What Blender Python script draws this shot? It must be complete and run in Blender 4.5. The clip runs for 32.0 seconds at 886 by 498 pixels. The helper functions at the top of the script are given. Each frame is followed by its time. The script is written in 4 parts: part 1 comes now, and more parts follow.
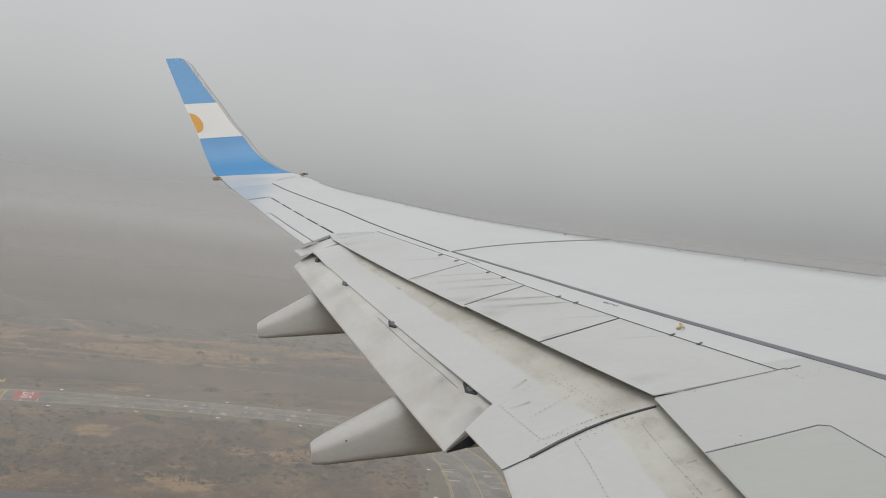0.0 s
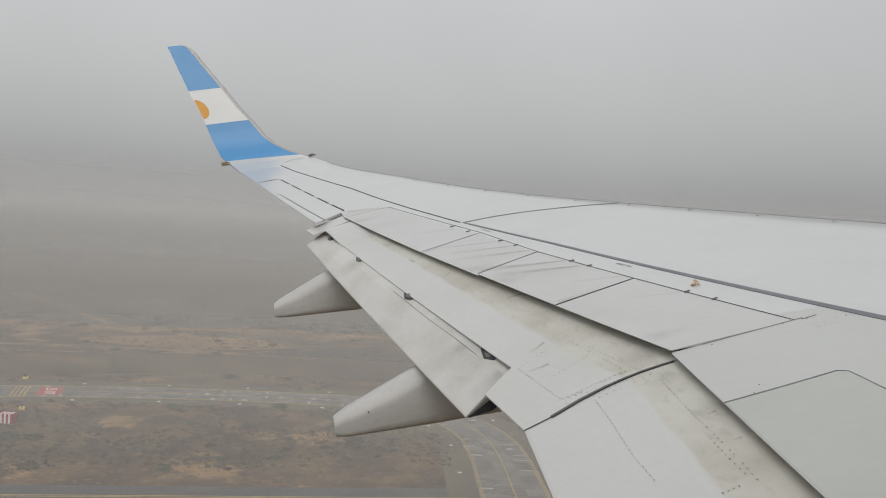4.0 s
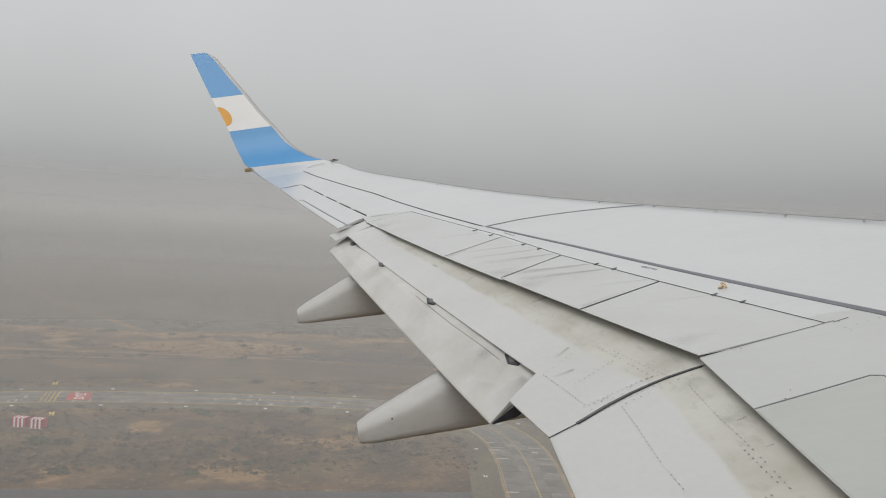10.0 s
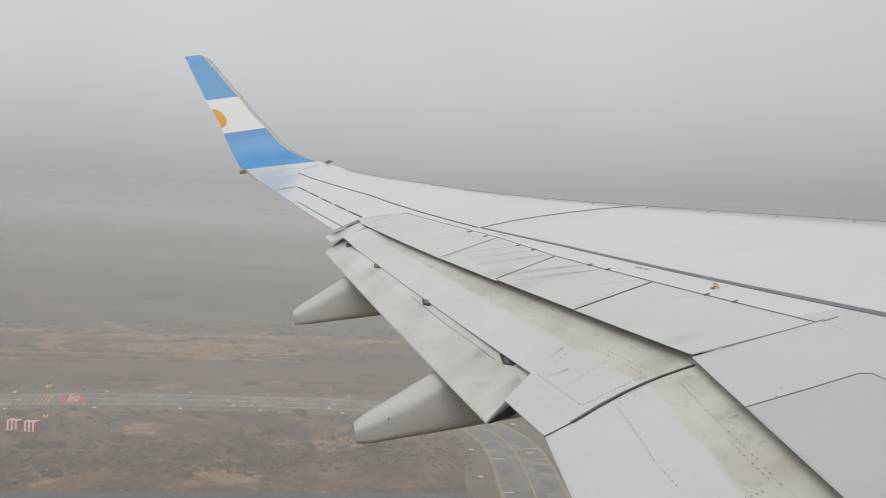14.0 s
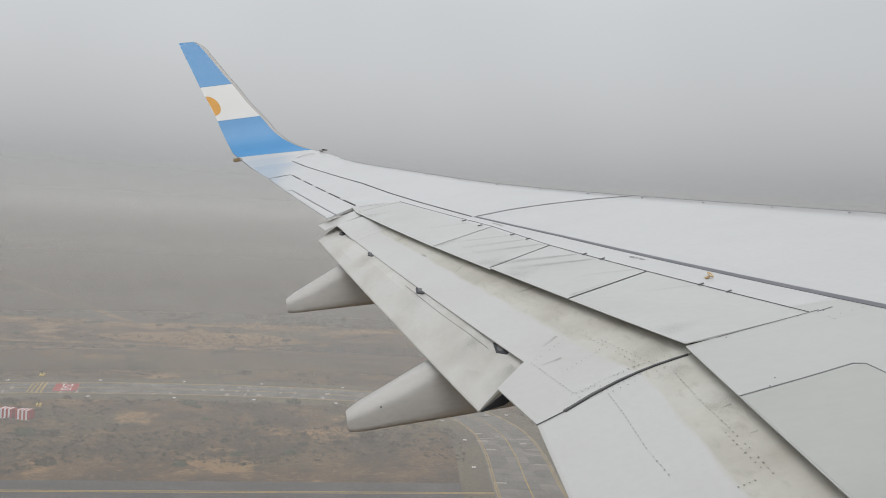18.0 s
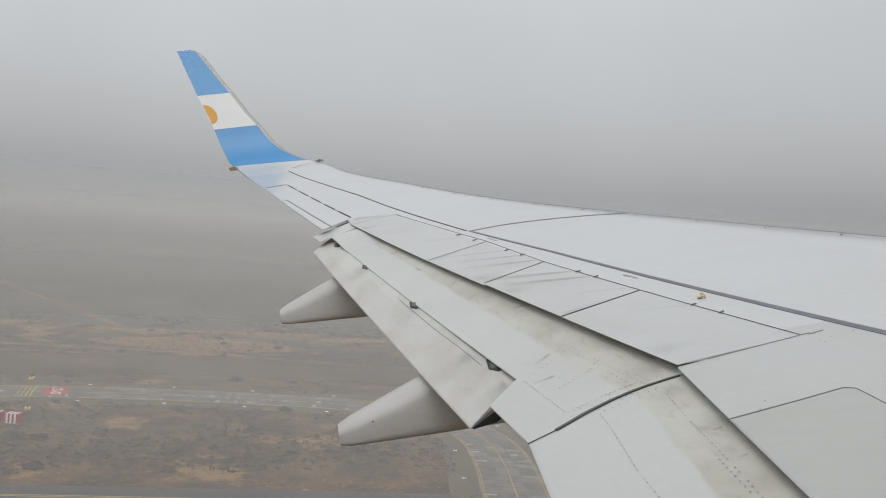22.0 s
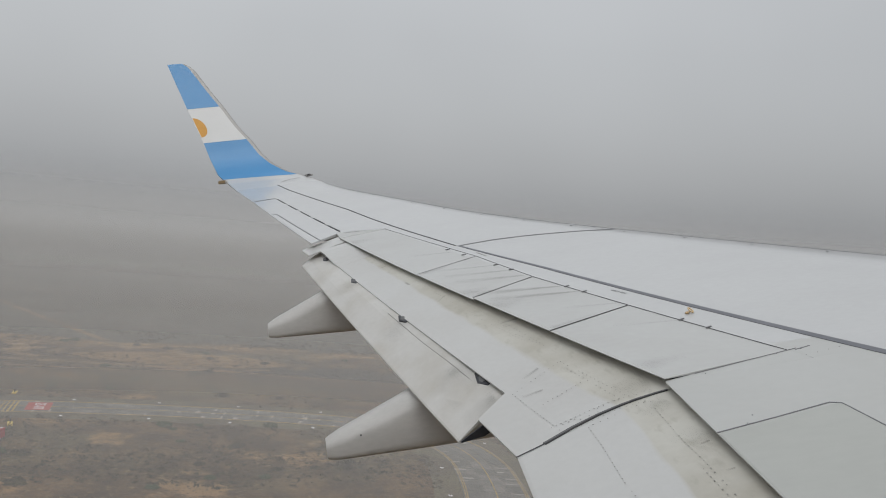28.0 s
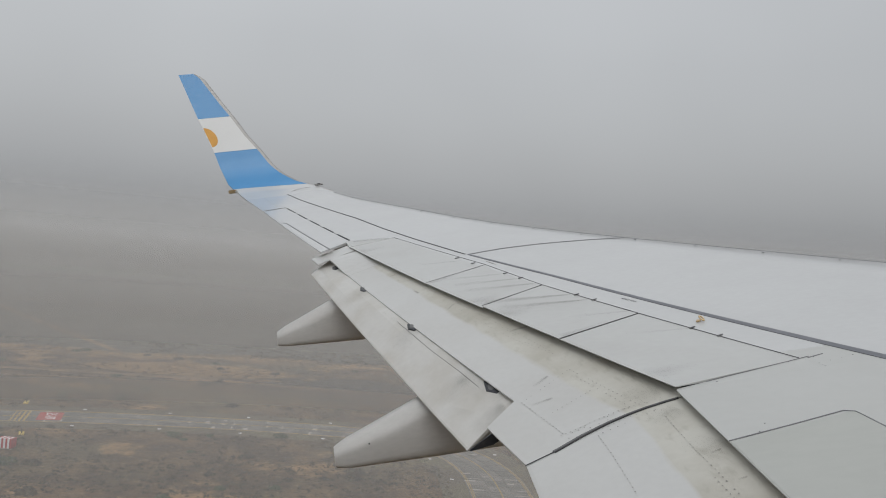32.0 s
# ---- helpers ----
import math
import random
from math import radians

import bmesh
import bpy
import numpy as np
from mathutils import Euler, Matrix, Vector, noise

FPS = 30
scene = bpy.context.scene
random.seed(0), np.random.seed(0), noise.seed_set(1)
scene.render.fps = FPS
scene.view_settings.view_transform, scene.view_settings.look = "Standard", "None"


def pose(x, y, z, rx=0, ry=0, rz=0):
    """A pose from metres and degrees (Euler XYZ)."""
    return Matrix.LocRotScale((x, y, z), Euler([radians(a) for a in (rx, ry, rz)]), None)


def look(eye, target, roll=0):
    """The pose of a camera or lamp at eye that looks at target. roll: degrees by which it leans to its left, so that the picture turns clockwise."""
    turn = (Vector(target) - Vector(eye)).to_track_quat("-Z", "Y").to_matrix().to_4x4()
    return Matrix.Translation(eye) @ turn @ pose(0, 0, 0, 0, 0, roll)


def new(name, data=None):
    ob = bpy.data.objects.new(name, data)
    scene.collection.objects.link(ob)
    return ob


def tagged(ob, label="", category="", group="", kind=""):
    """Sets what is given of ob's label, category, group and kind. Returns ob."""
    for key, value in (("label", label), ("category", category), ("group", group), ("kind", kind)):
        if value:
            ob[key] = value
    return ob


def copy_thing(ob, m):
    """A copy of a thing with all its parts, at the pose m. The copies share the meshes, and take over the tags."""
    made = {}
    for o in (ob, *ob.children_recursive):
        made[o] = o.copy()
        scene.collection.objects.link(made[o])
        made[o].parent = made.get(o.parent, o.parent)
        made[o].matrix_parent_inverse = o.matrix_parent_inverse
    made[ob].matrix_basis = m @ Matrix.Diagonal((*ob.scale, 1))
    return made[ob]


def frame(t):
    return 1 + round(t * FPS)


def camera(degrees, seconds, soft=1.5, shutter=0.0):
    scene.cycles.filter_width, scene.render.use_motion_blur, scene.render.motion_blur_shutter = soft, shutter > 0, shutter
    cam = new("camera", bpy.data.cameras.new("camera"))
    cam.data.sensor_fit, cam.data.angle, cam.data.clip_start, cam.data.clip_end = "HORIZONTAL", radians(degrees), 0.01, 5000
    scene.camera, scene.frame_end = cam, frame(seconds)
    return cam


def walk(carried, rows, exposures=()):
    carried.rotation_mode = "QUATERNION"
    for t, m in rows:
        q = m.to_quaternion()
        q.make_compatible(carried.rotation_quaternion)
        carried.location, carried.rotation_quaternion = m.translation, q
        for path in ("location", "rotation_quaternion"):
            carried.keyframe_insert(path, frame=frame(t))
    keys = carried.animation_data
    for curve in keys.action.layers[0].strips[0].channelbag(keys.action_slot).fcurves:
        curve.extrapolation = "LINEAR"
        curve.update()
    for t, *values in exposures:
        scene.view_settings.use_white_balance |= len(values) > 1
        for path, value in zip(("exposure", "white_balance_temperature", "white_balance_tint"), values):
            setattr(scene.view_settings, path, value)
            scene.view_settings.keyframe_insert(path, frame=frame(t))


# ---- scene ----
# One still place: an airliner's left wing, seen from a cabin window, over a misty scrub plain.
# Aircraft axes: x forward, y outboard, z up. World: z up from the plain.
cam = camera(55.55, 32.0, soft=1.0)
AIR = pose(2.204, -1.500, 58.652, 1.756, -11.835, -0.363)   # climbing attitude, eye 60 m over the plain

ROWS = [
    (0.0, -1.846, 1.564, 1.762, -10.72, -4.31, 4.49), (0.5, -1.870, 1.552, 1.738, -10.23, -5.11, 5.80),
    (1.0, -1.863, 1.552, 1.751, -9.39, -5.43, 6.72), (1.5, -1.858, 1.546, 1.761, -9.10, -5.63, 6.83),
    (2.0, -1.857, 1.549, 1.753, -9.07, -5.85, 6.87), (2.5, -1.859, 1.543, 1.747, -9.09, -6.16, 6.67),
    (3.0, -1.867, 1.554, 1.710, -9.31, -5.85, 8.24), (3.5, -1.863, 1.540, 1.707, -9.83, -6.01, 7.96),
    (5.5, -1.864, 1.522, 1.712, -10.29, -4.64, 6.64), (6.0, -1.853, 1.515, 1.724, -10.13, -5.19, 6.70),
    (6.5, -1.862, 1.512, 1.733, -10.24, -4.87, 6.67), (7.0, -1.856, 1.537, 1.747, -10.06, -4.30, 7.17),
    (7.5, -1.864, 1.532, 1.757, -9.86, -4.40, 7.52), (8.0, -1.869, 1.543, 1.741, -9.65, -5.20, 8.07),
    (8.5, -1.856, 1.552, 1.744, -9.20, -5.67, 8.05), (9.0, -1.862, 1.547, 1.740, -9.12, -5.90, 8.01),
    (9.5, -1.878, 1.530, 1.731, -9.16, -5.82, 7.85), (10.0, -1.846, 1.582, 1.710, -8.63, -5.37, 8.14),
    (10.5, -1.864, 1.559, 1.711, -8.58, -4.93, 8.12), (11.0, -1.865, 1.546, 1.708, -8.52, -5.02, 8.25),
    (11.5, -1.868, 1.539, 1.708, -8.66, -5.22, 7.90), (12.0, -1.862, 1.542, 1.721, -8.77, -5.55, 7.97),
    (12.5, -1.856, 1.545, 1.718, -8.84, -5.43, 8.03), (13.0, -1.864, 1.536, 1.721, -8.97, -5.20, 8.42),
    (13.5, -1.853, 1.550, 1.696, -8.86, -4.99, 8.56), (14.0, -1.862, 1.525, 1.723, -9.05, -5.39, 8.32),
    (14.5, -1.865, 1.540, 1.704, -9.13, -5.42, 8.01), (16.5, -1.868, 1.535, 1.710, -9.42, -5.65, 7.98),
    (17.0, -1.855, 1.547, 1.700, -9.35, -5.74, 7.76), (17.5, -1.859, 1.540, 1.706, -9.39, -5.89, 7.59),
    (18.0, -1.853, 1.556, 1.697, -9.37, -6.05, 7.90), (18.5, -1.853, 1.546, 1.719, -9.49, -6.23, 7.87),
    (19.0, -1.856, 1.551, 1.721, -9.45, -6.21, 8.00), (19.5, -1.850, 1.559, 1.738, -9.40, -6.35, 7.74),
    (20.0, -1.851, 1.561, 1.709, -9.31, -6.12, 7.27), (20.5, -1.858, 1.548, 1.724, -9.43, -6.38, 7.28),
    (21.0, -1.856, 1.542, 1.739, -9.50, -6.09, 7.45), (21.5, -1.849, 1.545, 1.749, -9.48, -5.80, 7.38),
    (22.0, -1.857, 1.535, 1.745, -9.69, -5.43, 6.88), (22.5, -1.860, 1.536, 1.742, -9.80, -5.25, 6.80),
    (23.0, -1.863, 1.529, 1.736, -9.68, -5.20, 6.65), (23.5, -1.855, 1.536, 1.744, -9.67, -5.23, 6.69),
    (24.0, -1.869, 1.529, 1.730, -9.81, -4.82, 6.61), (24.5, -1.873, 1.521, 1.726, -9.83, -4.24, 6.88),
    (25.0, -1.875, 1.527, 1.719, -9.95, -3.96, 6.71), (25.5, -1.876, 1.512, 1.733, -10.10, -4.21, 6.83),
    (27.5, -1.874, 1.519, 1.721, -10.39, -4.12, 6.47), (28.0, -1.871, 1.520, 1.729, -10.46, -4.41, 6.39),
    (28.5, -1.864, 1.523, 1.717, -10.45, -4.20, 6.53), (29.0, -1.866, 1.531, 1.715, -10.59, -4.03, 6.69),
    (29.5, -1.871, 1.533, 1.713, -10.62, -3.94, 6.54), (30.0, -1.860, 1.532, 1.714, -10.50, -4.15, 6.49),
    (30.5, -1.856, 1.540, 1.703, -10.43, -4.23, 6.50), (31.0, -1.864, 1.533, 1.703, -10.10, -4.05, 6.34),
    (31.5, -1.865, 1.553, 1.693, -9.81, -3.73, 6.52), (32.0, -1.861, 1.540, 1.701, -9.76, -3.59, 6.40)]
walk(cam, [(t, AIR @ pose(x, y, z, 90 + pitch, roll, yaw)) for t, x, y, z, yaw, pitch, roll in ROWS],
     [(0.0, -0.05, 6450, 10), (9.0, 0.0, 6450, 10), (13.0, 0.10, 6400, 10), (20.0, 0.08, 6320, 10), (25.5, -0.12, 6280, 10), (32.0, -0.18, 6280, 10)])

# ---- world and light: a low overcast ----
ZENITH = 0.80
world = bpy.data.worlds.new("overcast")
scene.world = world
world.use_nodes = True
wn, wl = world.node_tree.nodes, world.node_tree.links
wn.clear()


def wnode(kind, **inputs):
    n = wn.new(kind)
    for k, v in inputs.items():
        n.inputs[k.replace("_", " ")].default_value = v
    return n


w_out = wn.new("ShaderNodeOutputWorld")
w_co = wn.new("ShaderNodeTexCoord")
w_sep = wn.new("ShaderNodeSeparateXYZ")
wl.new(w_co.outputs["Generated"], w_sep.inputs[0])
w_grad = wn.new("ShaderNodeMapRange")
w_grad.inputs["From Min"].default_value, w_grad.inputs["From Max"].default_value = -0.02, 1.0
w_grad.inputs["To Min"].default_value, w_grad.inputs["To Max"].default_value = 0.41, 1.0
wl.new(w_sep.outputs["Z"], w_grad.inputs["Value"])
w_noise = wnode("ShaderNodeTexNoise", Scale=2.2, Detail=3.0, Roughness=0.5)
wl.new(w_co.outputs["Generated"], w_noise.inputs["Vector"])
w_cloud = wn.new("ShaderNodeMapRange")
w_cloud.inputs["From Min"].default_value, w_cloud.inputs["From Max"].default_value = 0.3, 0.7
w_cloud.inputs["To Min"].default_value, w_cloud.inputs["To Max"].default_value = 0.94, 1.06
wl.new(w_noise.outputs["Fac"], w_cloud.inputs["Value"])
w_mul = wn.new("ShaderNodeMath")
w_mul.operation = "MULTIPLY"
wl.new(w_grad.outputs["Result"], w_mul.inputs[0])
wl.new(w_cloud.outputs["Result"], w_mul.inputs[1])
w_bg = wn.new("ShaderNodeBackground")
w_bg.inputs["Color"].default_value = (0.985, 0.995, 1.0, 1)
w_side = wn.new("ShaderNodeMapRange")
w_side.interpolation_type = "SMOOTHSTEP"
w_side.inputs["From Min"].default_value, w_side.inputs["From Max"].default_value = -0.15, 0.75
w_side.inputs["To Min"].default_value, w_side.inputs["To Max"].default_value = 0.98 * ZENITH, 0.80 * ZENITH
wl.new(w_sep.outputs["X"], w_side.inputs["Value"])
w_str = wn.new("ShaderNodeMath")
w_str.operation = "MULTIPLY"
wl.new(w_mul.outputs[0], w_str.inputs[0])
wl.new(w_side.outputs["Result"], w_str.inputs[1])
wl.new(w_str.outputs[0], w_bg.inputs["Strength"])
w_sky = wn.new("ShaderNodeTexSky")
w_sky.sky_type, w_sky.sun_disc = "NISHITA", False
w_sky.sun_elevation, w_sky.sun_rotation = radians(50), radians(200)
w_sky.air_density, w_sky.dust_density = 2.0, 6.0
w_grey = wnode("ShaderNodeHueSaturation", Saturation=0.15)
wl.new(w_sky.outputs[0], w_grey.inputs["Color"])
w_bg2 = wn.new("ShaderNodeBackground")
w_bg2.inputs["Strength"].default_value = 0.05
wl.new(w_grey.outputs[0], w_bg2.inputs["Color"])
w_add = wn.new("ShaderNodeAddShader")
wl.new(w_bg.outputs[0], w_add.inputs[0])
wl.new(w_bg2.outputs[0], w_add.inputs[1])
wl.new(w_add.outputs[0], w_out.inputs["Surface"])

sun = new("sun", bpy.data.lights.new("sun", "SUN"))
sun.data.energy, sun.data.angle, sun.data.color = 0.35, radians(40), (1.0, 0.98, 0.95)
sun.matrix_world = look((0, 0, 0), (0.22, 0.6, -0.76)) @ Matrix.Identity(4)


# ---- materials ----
def shader(name, base, rough=0.5, metal=0.0, second=None, scale=3.0, amount=0.5, fine=40.0, fine_amount=0.05,
           bump=0.0, bump_scale=30.0, stretch=(1, 1, 1), spread=0.0):
    """Principled surface: base and a second colour mixed by noise, fine grain in value, bump, spread per object."""
    m = bpy.data.materials.new(name)
    m.use_nodes = True
    nt = m.node_tree
    n, l = nt.nodes, nt.links
    p = n["Principled BSDF"]
    p.inputs["Roughness"].default_value, p.inputs["Metallic"].default_value = rough, metal
    co = n.new("ShaderNodeTexCoord")
    mp = n.new("ShaderNodeMapping")
    mp.inputs["Scale"].default_value = stretch
    l.new(co.outputs["Object"], mp.inputs[0])
    t1 = n.new("ShaderNodeTexNoise")
    t1.inputs["Scale"].default_value, t1.inputs["Detail"].default_value = scale, 5.0
    l.new(mp.outputs[0], t1.inputs["Vector"])
    r = n.new("ShaderNodeMapRange")
    r.inputs["From Min"].default_value, r.inputs["From Max"].default_value = 0.42, 0.72
    r.inputs["To Max"].default_value = amount
    l.new(t1.outputs["Fac"], r.inputs["Value"])
    mix = n.new("ShaderNodeMix")
    mix.data_type = "RGBA"
    mix.inputs["A"].default_value = (*base, 1)
    mix.inputs["B"].default_value = (*(second or base), 1)
    l.new(r.outputs["Result"], mix.inputs["Factor"])
    t2 = n.new("ShaderNodeTexNoise")
    t2.inputs["Scale"].default_value, t2.inputs["Detail"].default_value = fine, 3.0
    l.new(mp.outputs[0], t2.inputs["Vector"])
    g = n.new("ShaderNodeMapRange")
    g.inputs["From Min"].default_value, g.inputs["From Max"].default_value = 0.3, 0.7
    g.inputs["To Min"].default_value, g.inputs["To Max"].default_value = 1 - fine_amount, 1 + fine_amount
    l.new(t2.outputs["Fac"], g.inputs["Value"])
    hsv = n.new("ShaderNodeHueSaturation")
    l.new(mix.outputs["Result"], hsv.inputs["Color"])
    if spread:
        info = n.new("ShaderNodeObjectInfo")
        s = n.new("ShaderNodeMapRange")
        s.inputs["To Min"].default_value, s.inputs["To Max"].default_value = 1 - spread, 1 + spread
        l.new(info.outputs["Random"], s.inputs["Value"])
        mu = n.new("ShaderNodeMath")
        mu.operation = "MULTIPLY"
        l.new(s.outputs["Result"], mu.inputs[0])
        l.new(g.outputs["Result"], mu.inputs[1])
        l.new(mu.outputs[0], hsv.inputs["Value"])
    else:
        l.new(g.outputs["Result"], hsv.inputs["Value"])
    l.new(hsv.outputs["Color"], p.inputs["Base Color"])
    if bump:
        b = n.new("ShaderNodeBump")
        b.inputs["Strength"].default_value, b.inputs["Distance"].default_value = bump, 0.02
        t3 = n.new("ShaderNodeTexNoise")
        t3.inputs["Scale"].default_value, t3.inputs["Detail"].default_value = bump_scale, 4.0
        l.new(mp.outputs[0], t3.inputs["Vector"])
        l.new(t3.outputs["Fac"], b.inputs["Height"])
        l.new(b.outputs[0], p.inputs["Normal"])
    return m


M_SKIN = shader("white_wing_paint", (0.500, 0.503, 0.498), 0.20, second=(0.468, 0.470, 0.464), scale=1.2, amount=0.7, fine=25, fine_amount=0.015, stretch=(0.5, 1, 1))
M_PANEL = shader("grey_white_panel_paint", (0.448, 0.452, 0.435), 0.30, second=(0.415, 0.416, 0.393), scale=1.6, amount=0.6, fine=18, fine_amount=0.015, stretch=(0.7, 1.0, 1))
M_SPOILER_WHITE = shader("white_spoiler_paint", (0.465, 0.467, 0.452), 0.27, second=(0.415, 0.411, 0.39), scale=1.4, amount=0.6, fine=20, fine_amount=0.015, stretch=(0.7, 1.0, 1))
M_SPOILER = shader("grey_green_spoiler_paint", (0.398, 0.405, 0.378), 0.45, second=(0.368, 0.373, 0.343), scale=1.5, amount=0.7, fine=18, fine_amount=0.02, stretch=(0.4, 1.0, 1))
M_FLAP = shader("flap_white_paint", (0.485, 0.485, 0.47), 0.28, second=(0.44, 0.432, 0.41), scale=1.5, amount=0.6, fine=18, fine_amount=0.018, stretch=(0.9, 1.0, 1))
M_AFT = shader("stained_aft_flap_paint", (0.505, 0.495, 0.468), 0.33, second=(0.405, 0.382, 0.335), scale=2.6, amount=0.75, fine=24, fine_amount=0.025, stretch=(1.0, 0.9, 1))
M_UNDER = shader("grey_underside_paint", (0.45, 0.45, 0.44), 0.5, second=(0.38, 0.38, 0.36), scale=2.0)
# Near-black stands in for shade in gaps and recesses; also the real rubber seal.
M_GAP = shader("gap_shade_and_seal_rubber", (0.045, 0.045, 0.047), 0.75, second=(0.09, 0.085, 0.08), scale=9.0)
M_SEAL = shader("grey_rubber_seal", (0.13, 0.13, 0.13), 0.6, second=(0.08, 0.08, 0.08), scale=12.0)
M_SEAM = shader("grey_sealant_line", (0.17, 0.17, 0.175), 0.7, second=(0.26, 0.26, 0.26), scale=6.0)
M_BAND = shader("bare_grey_metal_strip", (0.15, 0.155, 0.17), 0.5, 0.3, second=(0.20, 0.20, 0.22), scale=5.0)
M_FAIR = shader("fairing_white_paint", (0.47, 0.46, 0.44), 0.42, second=(0.38, 0.365, 0.34), scale=2.5, amount=0.6, stretch=(0.4, 1, 1))
M_BLUE = shader("sky_blue_paint", (0.058, 0.240, 0.490), 0.32, second=(0.072, 0.262, 0.51), scale=2.0, fine_amount=0.02)
M_WLWHITE = shader("winglet_white_paint", (0.66, 0.66, 0.645), 0.4, second=(0.61, 0.61, 0.59), scale=2.0, fine_amount=0.012)
M_SUN = shader("orange_emblem_paint", (0.62, 0.30, 0.03), 0.45, second=(0.55, 0.26, 0.03), scale=8.0)
M_LE = shader("dull_leading_edge_metal", (0.36, 0.35, 0.335), 0.5, 0.35, second=(0.29, 0.28, 0.265), scale=4.0)
M_BLACK = shader("black_hinge_metal", (0.02, 0.022, 0.028), 0.4, 0.2, second=(0.05, 0.05, 0.055), scale=14.0)
M_RIVET = shader("dark_rivet_heads", (0.17, 0.17, 0.16), 0.6, 0.1, second=(0.36, 0.35, 0.33), scale=22.0, amount=1.0)
M_RIVET_FAINT = shader("painted_rivet_heads", (0.25, 0.245, 0.23), 0.6, second=(0.40, 0.39, 0.36), scale=22.0, amount=1.0)
M_BRASS = shader("orange_anodised_ring", (0.54, 0.39, 0.21), 0.45, 0.1, second=(0.46, 0.32, 0.16), scale=20.0)
M_INK = shader("faded_stencil_ink", (0.24, 0.24, 0.24), 0.7, second=(0.38, 0.38, 0.38), scale=60.0, amount=0.8)
M_LAMP = shader("tip_lamp_glass", (0.30, 0.22, 0.12), 0.2, second=(0.2, 0.15, 0.08), scale=20.0)


def streak_material():
    m = bpy.data.materials.new("soot_streak")
    m.use_nodes = True
    n, l = m.node_tree.nodes, m.node_tree.links
    p = n["Principled BSDF"]
    p.inputs["Base Color"].default_value, p.inputs["Roughness"].default_value = (0.16, 0.15, 0.13, 1), 0.8
    at = n.new("ShaderNodeVertexColor")
    at.layer_name = "wear"
    co = n.new("ShaderNodeTexCoord")
    t = n.new("ShaderNodeTexNoise")
    t.inputs["Scale"].default_value, t.inputs["Detail"].default_value = 9.0, 4.0
    l.new(co.outputs["Object"], t.inputs["Vector"])
    mu = n.new("ShaderNodeMath")
    mu.operation = "MULTIPLY"
    l.new(at.outputs["Color"], mu.inputs[0])
    l.new(t.outputs["Fac"], mu.inputs[1])
    l.new(mu.outputs[0], p.inputs["Alpha"])
    return m


M_STREAK = streak_material()


def soiled_material():
    """White flap paint that turns into grimy beige where the soil attribute is high, with a ragged border."""
    m = bpy.data.materials.new("soiled_flap_paint")
    m.use_nodes = True
    n, l = m.node_tree.nodes, m.node_tree.links
    p = n["Principled BSDF"]
    co = n.new("ShaderNodeTexCoord")

    def tex(scale, stretch=(1, 1, 1), detail=5.0):
        mp = n.new("ShaderNodeMapping")
        mp.inputs["Scale"].default_value = stretch
        l.new(co.outputs["Object"], mp.inputs[0])
        t = n.new("ShaderNodeTexNoise")
        t.inputs["Scale"].default_value, t.inputs["Detail"].default_value = scale, detail
        l.new(mp.outputs[0], t.inputs["Vector"])
        return t.outputs["Fac"]

    def ramp(v, a, b, lo=0.0, hi=1.0):
        r = n.new("ShaderNodeMapRange")
        for k, q in (("From Min", a), ("From Max", b), ("To Min", lo), ("To Max", hi)):
            r.inputs[k].default_value = q
        l.new(v, r.inputs["Value"])
        return r.outputs["Result"]

    def mix(f, a, b):
        x = n.new("ShaderNodeMix")
        x.data_type = "RGBA"
        l.new(f, x.inputs["Factor"])
        for k, v in (("A", a), ("B", b)):
            if isinstance(v, tuple):
                x.inputs[k].default_value = (*v, 1)
            else:
                l.new(v, x.inputs[k])
        return x.outputs["Result"]

    at = n.new("ShaderNodeVertexColor")
    at.layer_name = "soil"
    ragged = n.new("ShaderNodeMath")
    ragged.operation = "ADD"
    l.new(at.outputs["Color"], ragged.inputs[0])
    l.new(ramp(tex(4.0, (1.2, 0.8, 1)), 0.3, 0.7, -0.16, 0.16), ragged.inputs[1])
    soil = ramp(ragged.outputs[0], 0.30, 0.72)
    white = mix(ramp(tex(1.5, (0.9, 1, 1)), 0.42, 0.72, 0.0, 0.6), (0.485, 0.485, 0.47), (0.44, 0.432, 0.41))
    beige = mix(ramp(tex(2.2, (0.8, 1.1, 1)), 0.40, 0.72), (0.485, 0.475, 0.428), (0.39, 0.37, 0.318))
    beige = mix(ramp(tex(13.0, (1.5, 0.6, 1)), 0.56, 0.74, 0.0, 0.45), beige, (0.315, 0.298, 0.25))
    colour = mix(soil, white, beige)
    hsv = n.new("ShaderNodeHueSaturation")
    l.new(colour, hsv.inputs["Color"])
    l.new(ramp(tex(22.0, detail=3.0), 0.3, 0.7, 0.98, 1.02), hsv.inputs["Value"])
    l.new(hsv.outputs["Color"], p.inputs["Base Color"])
    l.new(ramp(soil, 0.0, 1.0, 0.28, 0.6), p.inputs["Roughness"])
    return m


M_SOILED = soiled_material()


